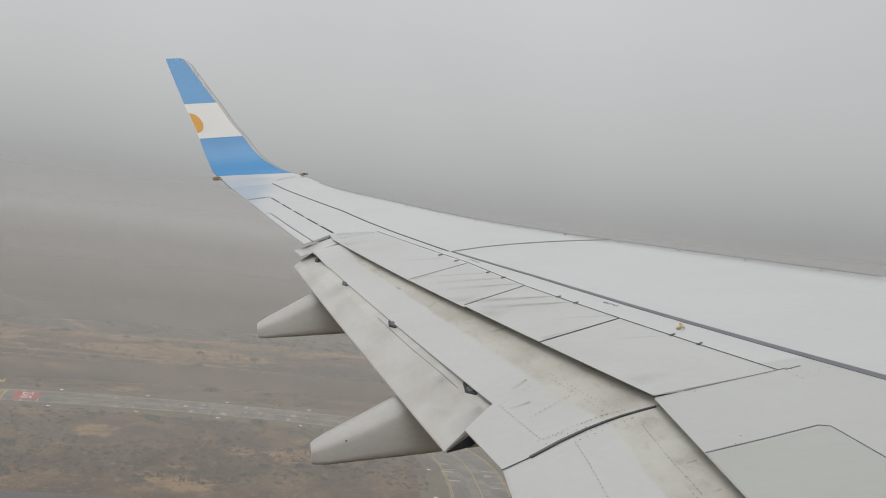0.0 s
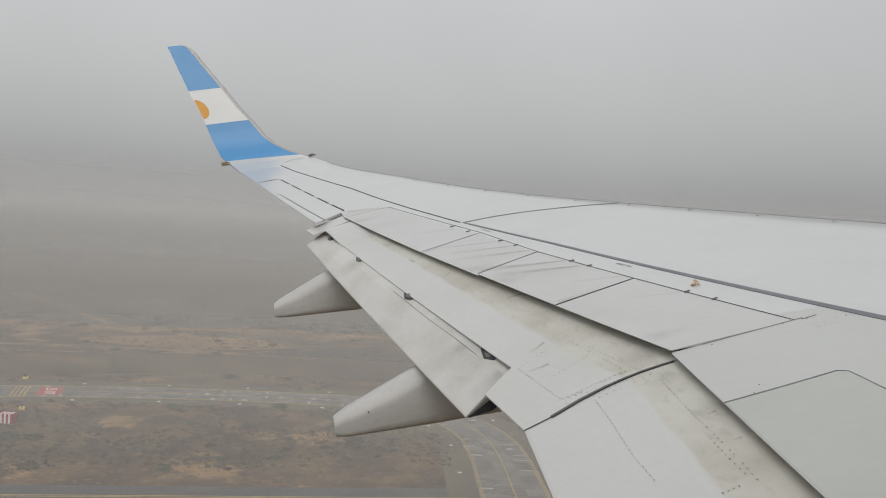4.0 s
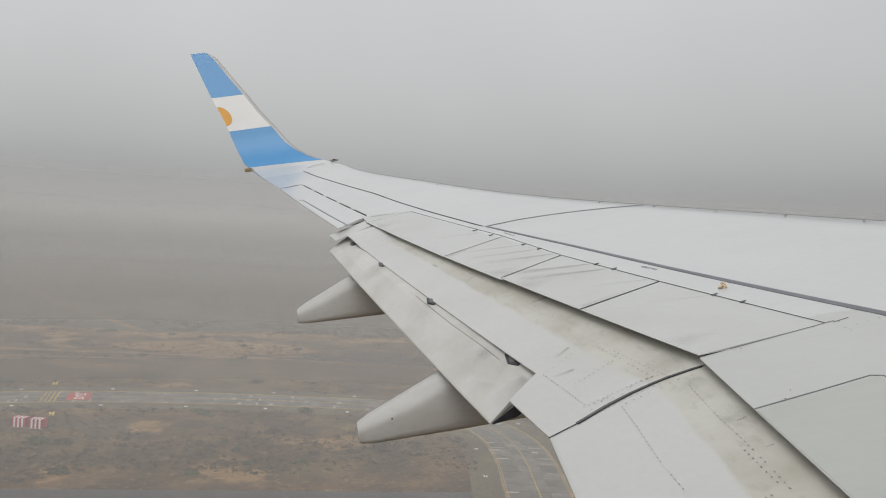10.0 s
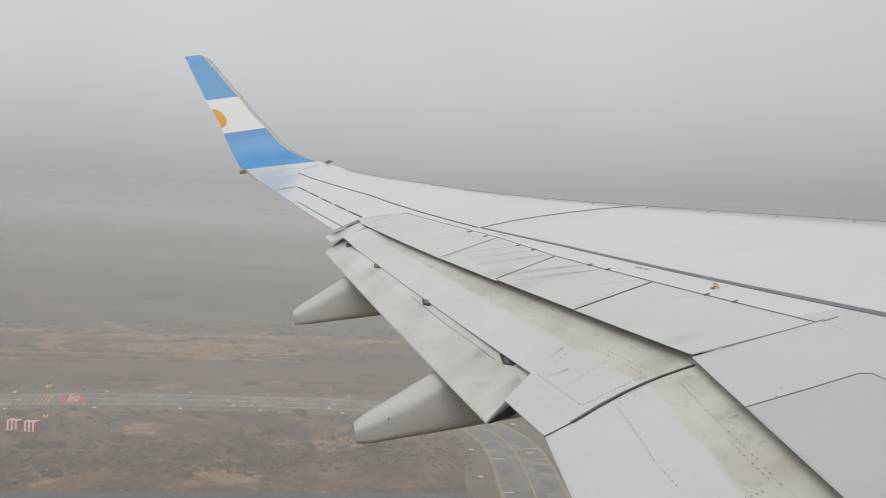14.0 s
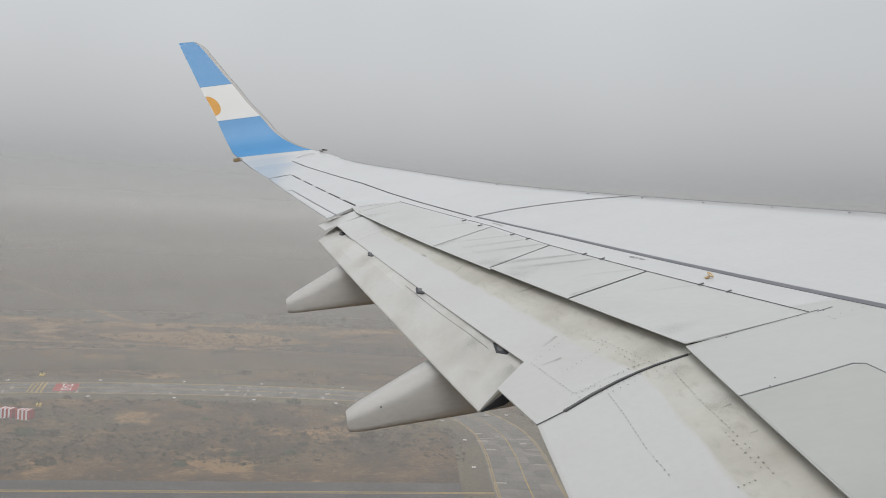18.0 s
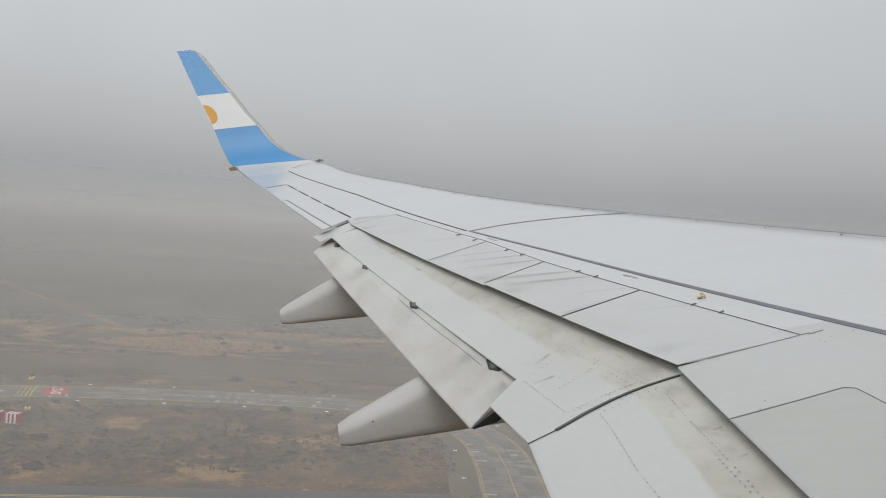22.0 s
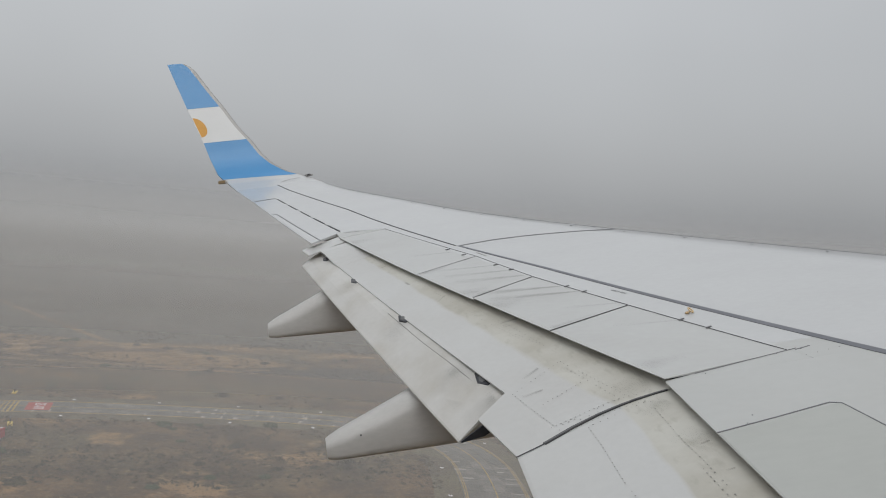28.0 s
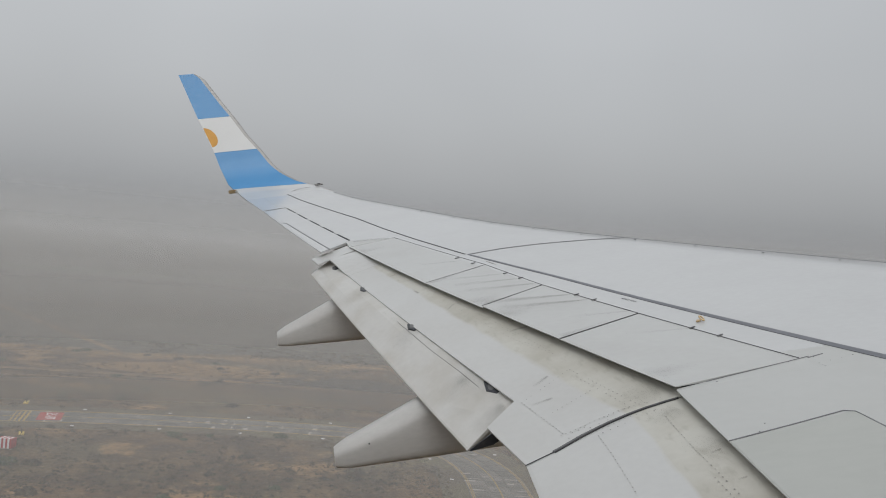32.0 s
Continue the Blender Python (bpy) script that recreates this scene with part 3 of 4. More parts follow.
main_flap = plate("main_flap", (0.05, 6.80), (-1.25, 11.83), (-0.64, 6.80), (-1.59, 11.79), on_flap, 0.10, M_SOILED, wing,
                  "extended outboard main flap, grimy beige and white", n=24, m=5, aft_thick=0.008, split=(0.50, 0.30), edge=0.0, soil=(1.0, 0.62, 0.07))
plate("flap_fillet", (-1.05, 10.85), (-1.25, 11.56), (-1.41, 10.85), (-1.588, 11.529), on_tip, 0.012, M_FLAP, main_flap, "white fillet before the flap tip", n=6, m=4, lift=0.0008, edge=0.0)
plate("flap_tip", (-1.235, 11.64), (-1.311, 11.935), (-1.716, 11.44), (-1.782, 11.755), on_tip, 0.02, M_FLAP, main_flap, "white outboard tip of the flap", n=4, m=4, aft_thick=0.008)
plate("flap_end", (0.25, 6.0625), (0.05, 6.80), (-0.62, 6.0235), (-0.64, 6.80), on_flap, 0.10, M_SOILED, main_flap,
      "inboard end of the outboard flap", n=6, m=12, aft_thick=0.05, split=(0.44, 0.50), edge=0.0, bow=(0, flap_bow), soil=(1.0, 1.0, 0.05))
plate("flap_heel", (-0.62, 6.0555), (-0.64, 6.80), (-0.79, 6.036), (-0.875, 6.61), on_flap, 0.05, M_FLAP, main_flap,
      "white trailing corner of the flap", n=6, m=4, aft_thick=0.008, edge=0.0)
aft_flap = plate("aft_flap", (-0.42, 6.93), (-1.36, 11.92), (-0.99, 6.763), (-1.81, 11.51), on_aft_flap, 0.06, M_AFT, wing,
      "extended aft flap with sharp trailing edge", n=24, m=5, aft_thick=0.012)
plate("inboard_flap", (-0.22, 1.9), (0.28, 6.056), (-1.24, 1.9), (-0.79, 6.010), on_flap, 0.11, M_SOILED, wing,
      "large inboard flap, grimy beige and white", n=16, m=12, aft_thick=0.008, split=(0.366, 0.366), bow=(1, flap_bow), soil=(1.0, 1.0, 0.03))
SEAL = [(0.16, 6.068), (0.09, 6.085), (-0.03, 6.106), (-0.13, 6.113), (-0.26, 6.111), (-0.43, 6.090), (-0.62, 6.043)]
flap_seal = ribbon("flap_seal", SEAL, 0.014, on_flap, M_GAP, wing, "dark rubber seal between the flaps", n=32, lift=0.006, thick=0.006, width_end=0.030)
ribbon("seal_ridge", SEAL, 0.006, on_flap, M_SEAL, flap_seal, "grey ridge of the seal", n=32, lift=0.009, width_end=0.013)
ribbon("flap_end_seam", [(-0.62, 6.043), (-0.795, 6.024)], 0.007, on_flap, M_GAP, wing, lift=0.004, n=4)
ribbon("aft_flap_seam", [(-0.772, 7.285), (-0.778, 7.316), (-0.841, 7.643), (-0.956, 8.183), (-1.037, 8.612), (-1.118, 9.031)], 0.0026, on_aft_flap, M_RIVET_FAINT, aft_flap, lift=0.003, n=30, width_end=0.002)
rivets((-0.673, 6.76), (-0.856, 7.704), 34, on_aft_flap, 0.003, 0.25, True)
rivets((-0.856, 7.704), (-1.20, 9.4), 50, on_aft_flap, 0.003, 0.35, True)


def end_plate():
    """Black plate added at the aft flap's inboard end for the slot's darkness."""
    verts = []
    for dy in (0.0, -0.012):
        for x, y, h in ((-0.70, 6.745, 0.085), (-0.82, 6.745, 0.075), (-0.975, 6.752, 0.010)):
            verts += [(x, y + dy, on_aft_flap(x, y) - 0.004), (x, y + dy, on_aft_flap(x, y) - 0.004 - h)]
    faces = [(0, 1, 3, 2), (2, 3, 5, 4), (6, 8, 9, 7), (8, 10, 11, 9), (0, 2, 8, 6), (2, 4, 10, 8), (1, 7, 9, 3), (3, 9, 11, 5), (0, 6, 7, 1), (4, 5, 11, 10)]
    part("dark_slot_plate", verts, faces, M_BLACK, aft_flap, "black plate added for the dark slot beside the aft flap")


end_plate()


def hinge_block(x, y, s):
    """Dark wedge-shaped flap hinge in the slot between the flaps."""
    z0 = on_aft_flap(x, y)
    plan = [(0.10, 0.12), (-0.023, 0.119), (-0.034, -0.005), (0.016, -0.110), (0.10, -0.10)]
    plan = [(x + a * s, y + b * s) for a, b in plan]
    verts = [(a, b, on_aft_flap(a, b) - 0.004) for a, b in plan]
    verts += [(a + 0.004, b, on_aft_flap(a, b) + 0.006) for a, b in plan]
    faces = [(0, 1, 2, 3, 4), (5, 6, 7, 8, 9)] + [(k, (k + 1) % 5, 5 + (k + 1) % 5, 5 + k) for k in range(5)]
    block = part("flap_hinge", verts, faces, M_BLACK, aft_flap, "black flap hinge block")
    cx, cy = x + 0.010 * s, y + 0.005 * s
    ring = [(cx + 0.026 * s * math.cos(w), cy + 0.05 * s * math.sin(w)) for w in (math.tau * k / 12 for k in range(12))]
    verts = [(a, b, on_aft_flap(a, b) + 0.006) for a, b in ring] + [(cx + (a - cx) * 0.75, cy + (b - cy) * 0.75, on_aft_flap(a, b) + 0.011) for a, b in ring]
    faces = [tuple(range(12)), tuple(range(12, 24))] + [(k, (k + 1) % 12, 12 + (k + 1) % 12, 12 + k) for k in range(12)]
    part("hinge_bolt", verts, faces, M_SEAL, block, "grey bolt head")


for hx, hy, s in ((-0.71, 7.18, 1.0), (-1.028, 8.766, 0.85), (-1.315, 10.246, 0.75), (-1.545, 11.339, 0.6)):
    hinge_block(hx, hy, s)

ROWS_OF_RIVETS = [([(-0.607, 6.732), (-0.502, 6.12)], 17), ([(-0.57, 6.75), (-0.232, 6.912)], 10), ([(-0.485, 6.466), (-0.209, 6.539)], 9),
                  ([(-0.211, 6.91), (-0.052, 6.205)], 17), ([(-0.025, 6.25), (0.0, 6.15)], 3), ([(-0.465, 6.161), (-0.088, 6.189)], 11),
                  ([(-0.363, 6.139), (-0.252, 6.14)], 3), ([(-0.21, 6.779), (-0.096, 6.187)], 13), ([(-0.53, 6.178), (-0.165, 6.195), (0.084, 6.147)], 22),
                  ([(-0.488, 6.065), (-0.135, 6.085), (0.004, 6.045)], 16), ([(-0.278, 4.734), (-0.204, 4.727)], 4), ([(-0.356, 6.061), (-0.381, 5.775), (-0.438, 5.32), (-0.454, 5.037)], 24),
                  ([(-0.328, 6.027), (0.037, 6.034)], 9), ([(0.025, 6.009), (-0.002, 5.862), (-0.05, 5.448), (-0.067, 5.221), (-0.098, 4.918), (-0.124, 4.72)], 34),
                  ([(-0.104, 5.155), (-0.126, 4.941), (-0.138, 4.792)], 10), ([(-0.657, 9.018), (-0.479, 8.208)], 20), ([(-0.40, 8.052), (-0.347, 7.781)], 7), ([(-0.325, 7.585), (-0.224, 7.236)], 9),
                  ([(-0.62, 9.06), (-0.564, 8.825), (-0.428, 8.242), (-0.323, 7.781), (-0.22, 7.262)], 46), ([(-0.505, 8.253), (-0.407, 7.84), (-0.309, 7.424)], 22)]
for row, (line, k) in enumerate(ROWS_OF_RIVETS):
    total = sum(math.dist(a, b) for a, b in zip(line, line[1:]))
    for a, b in zip(line, line[1:]):
        rivets(a, b, max(2, round(k * math.dist(a, b) / total)), lambda x, y: on_flap(x, y) + 0.002, skip=0.12, faint=row in (4, 7, 8, 9, 11, 13, 14, 15, 18, 19))
for a, b, w, g in (((-0.68, 6.90), (-0.93, 6.84), 0.22, 0.4), ((-0.72, 7.35), (-0.86, 7.33), 0.5, 0.2), ((-0.90, 7.15), (-0.96, 7.12), 0.3, 0.15), ((-0.80, 7.5), (-1.02, 7.45), 0.25, 0.3), ((-1.0, 8.7), (-1.22, 8.6), 0.3, 0.3), ((-1.3, 10.2), (-1.5, 10.1), 0.3, 0.25)):
    streak(a, b, w, w * 1.4, on_aft_flap, g, aft_flap, lift=0.004)
for a, b, w in (((-0.425, 6.636), (-0.57, 6.65), 0.035), ((-0.356, 6.944), (-0.49, 6.875), 0.035), ((-0.226, 7.845), (-0.37, 7.885), 0.045), ((-0.83, 9.494), (-0.863, 9.631), 0.03), ((0.13, 6.25), (-0.10, 6.30), 0.25), ((0.10, 5.95), (-0.10, 5.90), 0.20), ((0.09, 5.45), (-0.08, 5.40), 0.30), ((0.047, 5.366), (-0.01, 5.372), 0.02), ((0.007, 5.053), (-0.04, 5.064), 0.02), ((-0.60, 8.9), (-0.70, 8.8), 0.02), ((-0.95, 10.3), (-1.02, 10.3), 0.02)):
    streak(a, b, w, w * 1.3, on_flap, 0.7 if w < 0.1 else 0.28, main_flap, lift=0.005)


def fairing(name, x0, x1, y, z_tip, z_front, half, label):
    """Canoe-shaped flap track fairing: x1 its blunt tail, x0 where it meets the wing."""
    verts, faces = [], []
    ts = [0.0, 0.012, 0.035, 0.08, 0.2, 0.35, 0.5, 0.65, 0.8, 1.0]
    outline = [(-0.5, -1), (-0.8, -0.95), (-0.95, -0.82), (-1, -0.6), (-1, -0.2), (-1, 0.12), (-0.97, 0.32), (-0.88, 0.52), (-0.7, 0.72), (-0.45, 0.88),
               (-0.15, 0.97), (0.2, 1), (0.6, 0.96), (0.85, 0.8), (0.97, 0.5), (1, 0), (1, -0.6), (0.9, -0.88), (0.5, -1)]
    k = len(outline)
    for t in ts:
        x = x1 + (x0 - x1) * t
        blunt = min(1.0, 0.80 + 0.20 * math.sqrt(min(1.0, t / 0.08)))
        top = z_tip[1] + (z_front[1] - z_tip[1]) * min(1.0, t * 1.0)
        top = min(top, on_aft_flap(x, y - 0.16) - 0.03) if x > -0.985 - 0.164 * (y - 6.775) - 0.02 else top
        low = z_tip[0] + (z_front[0] - z_tip[0]) * t
        mid, hh = (top + low) / 2, (top - low) / 2 * blunt
        hw = half * (0.62 + 0.38 * min(1.0, t * 1.6)) * blunt
        chamfer = 0.16 / max(0.16, hh)
        for c, h in outline:
            if h > 0.0:
                h = 1 - (1 - h) * chamfer
            verts.append((x, y + hw * c, mid + hh * h))
    n = len(ts)
    for i in range(n - 1):
        for j in range(k):
            faces.append((i * k + j, i * k + (j + 1) % k, (i + 1) * k + (j + 1) % k, (i + 1) * k + j))
    faces += [tuple(range(k)), tuple((n - 1) * k + j for j in range(k))]
    ob = part(name, verts, faces, M_FAIR, wing, label)
    return smooth_by_angle(ob, 40)


fairing("flap_track_fairing", -0.55, -1.82, 7.81, (-0.225, -0.062), (-0.245, 0.43), 0.155, "white canoe-shaped flap track fairing")
fairing("flap_track_fairing", -0.95, -2.25, 10.68, (0.30, 0.465), (0.245, 1.02), 0.165, "white canoe-shaped flap track fairing")
box("drain_hole", (0.012, 0.006, 0.012), M_BLACK, wing, (-1.56, 7.668, -0.045))


# ---- winglet ----
def wl_y(z):
    return float(np.interp(z, (2.0, 2.08, 2.15, 2.22, 2.32, 2.45, 2.6, 2.78, 2.95, 3.6, 4.6), (16.2, 16.5, 16.75, 16.92, 17.08, 17.20, 17.30, 17.38, 17.44, 17.66, 18.05)))


def wl_te(z):
    return float(np.interp(z, (2.0, 2.2, 2.34, 2.65, 2.96, 3.62, 4.52), (-2.70, -2.915, -3.045, -3.165, -3.25, -3.48, -3.77)))


def wl_le(z):
    return float(np.interp(z, (2.0, 2.15, 2.28, 2.46, 2.64, 2.9, 3.22, 3.59, 3.87, 4.36, 4.44, 4.50), (-1.26, -1.53, -1.86, -2.12, -2.29, -2.45, -2.68, -2.89, -3.07, -3.36, -3.42, -3.50)))


def wl_normal(z):
    dy, dz = wl_y(z + 0.02) - wl_y(z - 0.02), 0.04
    d = math.hypot(dy, dz)
    return (dz / d, -dy / d)


def winglet_band(name, z0, z1, mat, parent, label, rows=10, fall=(0.0, 0.0)):
    """One stripe of the winglet; fall: how far its lower and upper borders drop towards the nose."""
    verts, faces = [], []
    m = 6
    for i in range(rows + 1):
        for j in range(m + 1):
            v = j / m
            a, b = z0 - fall[0] * v ** 1.5, z1 - fall[1] * v ** 1.5
            z = a + (b - a) * i / rows
            te, le, y = wl_te(z), wl_le(z), wl_y(z)
            ny, nz = wl_normal(z)
            x = te + (le - te) * v
            th = (le - te) * 0.07 * (0.1 + math.sin(math.pi * (0.05 + 0.75 * v)))
            verts.append((x, y, z))
            verts.append((x, y + ny * th, z + nz * th))
    k = 2 * (m + 1)
    for i in range(rows):
        for j in range(m):
            a, b = i * k + 2 * j, (i + 1) * k + 2 * j
            faces += [(a, a + 2, b + 2, b), (a + 1, b + 1, b + 3, a + 3)]
        faces += [(i * k, (i + 1) * k, (i + 1) * k + 1, i * k + 1), (i * k + k - 2, i * k + k - 1, (i + 1) * k + k - 1, (i + 1) * k + k - 2)]
    for i in (0, rows):
        for j in range(m):
            a = i * k + 2 * j
            faces.append((a, a + 1, a + 3, a + 2))
    return smooth_by_angle(part(name, verts, faces, mat, parent, label), 40)


winglet = winglet_band("winglet", 2.01, 2.238, M_SKIN, wing, "upswept winglet with blue and white stripes", 12, (0.0, 0.040))
winglet_band("lower_stripe", 2.240, 2.95, M_BLUE, winglet, "sky-blue lower stripe", 14, (0.040, 0.0))
winglet_band("middle_stripe", 2.952, 3.61, M_WLWHITE, winglet, "white middle stripe", 8)
winglet_band("upper_stripe", 3.612, 4.50, M_BLUE, winglet, "sky-blue upper stripe", 12)


def winglet_nose():
    verts, faces = [], []
    rows, k = 40, 9
    for i in range(rows + 1):
        z = 2.02 + (4.49 - 2.02) * i / rows
        le, y = wl_le(z), wl_y(z)
        ny, nz = wl_normal(z)
        c = le - wl_te(z)
        th = c * 0.07 * (0.1 + math.sin(math.pi * 0.8)) * 1.02
        reach = 0.062 * min(1.0, (4.56 - z) / 0.2) + 0.01
        for j in range(k):
            w = math.pi * j / (k - 1)
            d = th * (1 - math.cos(w)) / 2
            verts.append((le + reach * math.sin(w), y + ny * d, z + nz * d))
    for i in range(rows):
        for j in range(k - 1):
            faces.append((i * k + j, i * k + j + 1, (i + 1) * k + j + 1, (i + 1) * k + j))
    faces += [tuple(range(k)), tuple(rows * k + j for j in range(k))]
    return part("leading_edge", verts, faces, M_LE, winglet, "dull metal leading edge", smooth=True)


winglet_nose()


def half_sun():
    """Half disc on the white stripe, cut by the trailing edge."""
    verts, faces = [], []
    zc, r = 3.245, 0.185
    n = 20
    xc = wl_te(zc) + 0.012
    slope = (wl_te(zc + 0.2) - wl_te(zc - 0.2)) / 0.4
    for layer in (0.004, 0.001):
        for i in range(n + 1):
            w = -math.pi / 2 + math.pi * i / n
            z = zc + r * math.sin(w)
            x = xc + slope * (z - zc) + r * 0.88 * math.cos(w)
            ny, nz = wl_normal(z)
            verts.append((x, wl_y(z) - ny * layer, z - nz * layer))
    faces.append(tuple(range(n + 1)))
    faces.append(tuple(n + 1 + i for i in reversed(range(n + 1))))
    faces += [(i, i + 1, n + 2 + i, n + 1 + i) for i in range(n)]
    part("sun_emblem", verts, faces, M_SUN, winglet, "orange half-disc emblem")


half_sun()
box("tip_lamp", (0.14, 0.09, 0.062), M_LAMP, wing, (-2.97, 16.90, 2.195), "small amber tip lamp housing", 0.012)
box("lamp_mount", (0.05, 0.09, 0.035), M_PANEL, wing, (-2.90, 16.86, 2.19), "", 0.008)
box("nose_lamp", (0.16, 0.05, 0.03), M_LE, wing, (-1.46, 16.70, 2.155), "clear forward tip lamp", 0.01, 0.5)
box("nose_lamp_glass", (0.07, 0.03, 0.036), M_BLACK, wing, (-1.46, 16.69, 2.158), "", 0.008, 0.5)


tagged(part("faint_rivets", FAINT[0], FAINT[1], M_RIVET_FAINT, wing, "small painted-over rivet heads on the flaps"), kind="stuff")
tagged(part("rivets", RIVETS[0], RIVETS[1], M_RIVET, wing, "small dark rivet heads on the flaps"), kind="stuff")


# ---- fuselage side round the window ----
def fuselage_shell():
    """Barrel skin with thickness and one cabin window opening."""
    cx, cz, cy, r = -1.9, 1.30, -0.16, 1.88
    a0 = math.asin((1.73 - cz) / r)
    half_a, half_x = 0.26 / r, 0.24
    xs = [-9.0, -7.0, -5.0, -3.5, cx - half_x, cx + half_x, 0.0, 2.0, 4.0, 6.0, 8.0]
    angs = sorted([a0 - half_a, a0 + half_a] + [math.tau * i / 40 - math.pi for i in range(40) if abs(math.tau * i / 40 - math.pi - a0) > half_a + 0.03])
    verts = []
    for rad in (r, r - 0.05):
        for x in xs:
            for a in angs:
                verts.append((x, cy + rad * math.cos(a), cz + rad * math.sin(a)))
    nx, na = len(xs), len(angs)
    off = nx * na
    wi, wj = xs.index(cx - half_x), angs.index(a0 - half_a)
    faces = []
    for i in range(nx - 1):
        for j in range(na):
            if i == wi and j == wj:
                continue
            q = (i * na + j, i * na + (j + 1) % na, (i + 1) * na + (j + 1) % na, (i + 1) * na + j)
            faces += [q, tuple(off + k for k in reversed(q))]
    for i in (0, nx - 1):
        for j in range(na):
            faces.append((i * na + j, i * na + (j + 1) % na, off + i * na + (j + 1) % na, off + i * na + j))
    c = [wi * na + wj, wi * na + wj + 1, (wi + 1) * na + wj + 1, (wi + 1) * na + wj]
    for a, b in zip(c, c[1:] + c[:1]):
        faces.append((a, b, off + b, off + a))
    ob = part("fuselage_wall", verts, faces, M_SKIN, None)
    smooth_by_angle(ob, 40)
    ob.matrix_world = AIR
    return tagged(ob, "white airliner fuselage wall with cabin window opening", "fuselage", kind="structure")


fuselage_shell()

# ---- the plain ----
def ground_material():
    m = bpy.data.materials.new("dry_scrub_soil")
    m.use_nodes = True
    n, l = m.node_tree.nodes, m.node_tree.links
    p = n["Principled BSDF"]
    p.inputs["Roughness"].default_value = 0.95
    co = n.new("ShaderNodeTexCoord")

    def noise_tex(scale, detail=5.0, stretch=(1, 1, 1), rough=0.55):
        mp = n.new("ShaderNodeMapping")
        mp.inputs["Scale"].default_value = stretch
        l.new(co.outputs["Object"], mp.inputs[0])
        t = n.new("ShaderNodeTexNoise")
        t.inputs["Scale"].default_value, t.inputs["Detail"].default_value, t.inputs["Roughness"].default_value = scale, detail, rough
        l.new(mp.outputs[0], t.inputs["Vector"])
        return t.outputs["Fac"]

    def ramp(v, a, b, lo=0.0, hi=1.0):
        r = n.new("ShaderNodeMapRange")
        r.interpolation_type = "SMOOTHSTEP"
        for k, q in (("From Min", a), ("From Max", b), ("To Min", lo), ("To Max", hi)):
            r.inputs[k].default_value = q
        l.new(v, r.inputs["Value"])
        return r.outputs["Result"]

    def mix(f, a, b):
        x = n.new("ShaderNodeMix")
        x.data_type = "RGBA"
        l.new(f, x.inputs["Factor"])
        for k, v in (("A", a), ("B", b)):
            if isinstance(v, tuple):
                x.inputs[k].default_value = (*v, 1)
            else:
                l.new(v, x.inputs[k])
        return x.outputs["Result"]

    def mth(op, a, b=None):
        x = n.new("ShaderNodeMath")
        x.operation = op
        for i, v in enumerate((a, b)):
            if v is None:
                continue
            if isinstance(v, (int, float)):
                x.inputs[i].default_value = v
            else:
                l.new(v, x.inputs[i])
        return x.outputs[0]

    sep = n.new("ShaderNodeSeparateXYZ")
    l.new(co.outputs["Object"], sep.inputs[0])
    big, mid, small = noise_tex(0.012, 4), noise_tex(0.07, 5), noise_tex(0.5, 4)
    wob = mth("MULTIPLY", mth("SUBTRACT", noise_tex(0.02, 3), 0.5), 40.0)
    yy = mth("ADD", mth("ADD", sep.outputs["Y"], wob), mth("MULTIPLY", sep.outputs["X"], -0.06))
    soil = mix(ramp(mid, 0.35, 0.65), (0.050, 0.029, 0.012), (0.130, 0.074, 0.029))
    soil = mix(ramp(big, 0.45, 0.62, 0.0, 0.6), soil, (0.120, 0.098, 0.050))
    scrub = mix(ramp(small, 0.42, 0.6), (0.030, 0.027, 0.019), (0.130, 0.110, 0.072))
    scrub = mix(ramp(mid, 0.5, 0.7, 0.0, 0.6), scrub, (0.060, 0.052, 0.036))
    col = mix(ramp(yy, 412, 424), soil, scrub)
    sand = (0.33, 0.185, 0.068)
    strip = mth("MULTIPLY", ramp(yy, 396, 406), ramp(yy, 424, 416))
    patchy = mth("MULTIPLY", ramp(small, 0.36, 0.58), ramp(noise_tex(0.05, 5, (0.5, 1.6, 1), 0.65), 0.38, 0.60, 0.15, 1.0))
    col = mix(mth("MULTIPLY", strip, patchy), col, sand)
    spots = ramp(noise_tex(0.035, 6, rough=0.65), 0.56, 0.66, 0.0, 0.75)
    col = mix(mth("MULTIPLY", spots, ramp(yy, 425, 405)), col, (0.30, 0.175, 0.070))

    def blot(cx, cy, rx, ry):
        a = mth("DIVIDE", mth("SUBTRACT", sep.outputs["X"], cx), rx)
        b = mth("DIVIDE", mth("SUBTRACT", sep.outputs["Y"], cy), ry)
        d = mth("ADD", mth("MULTIPLY", a, a), mth("MULTIPLY", b, b))
        return ramp(mth("ADD", d, mth("MULTIPLY", mth("SUBTRACT", mid, 0.5), 2.2)), 1.15, 0.85)

    col = mix(mth("MULTIPLY", blot(-38, 372, 42, 16), 0.6), col, (0.32, 0.18, 0.066))
    col = mix(mth("MULTIPLY", blot(30, 342, 46, 26), 0.8), col, (0.040, 0.034, 0.026))
    tufts = ramp(noise_tex(0.9, 3, rough=0.7), 0.55, 0.63, 0.0, 0.85)
    col = mix(tufts, col, (0.034, 0.028, 0.016))
    straw = ramp(noise_tex(0.65, 3, rough=0.7), 0.57, 0.66, 0.0, 0.6)
    col = mix(straw, col, (0.24, 0.165, 0.075))
    l.new(col, p.inputs["Base Color"])
    b = n.new("ShaderNodeBump")
    b.inputs["Strength"].default_value, b.inputs["Distance"].default_value = 0.7, 0.4
    l.new(noise_tex(0.8, 5), b.inputs["Height"])
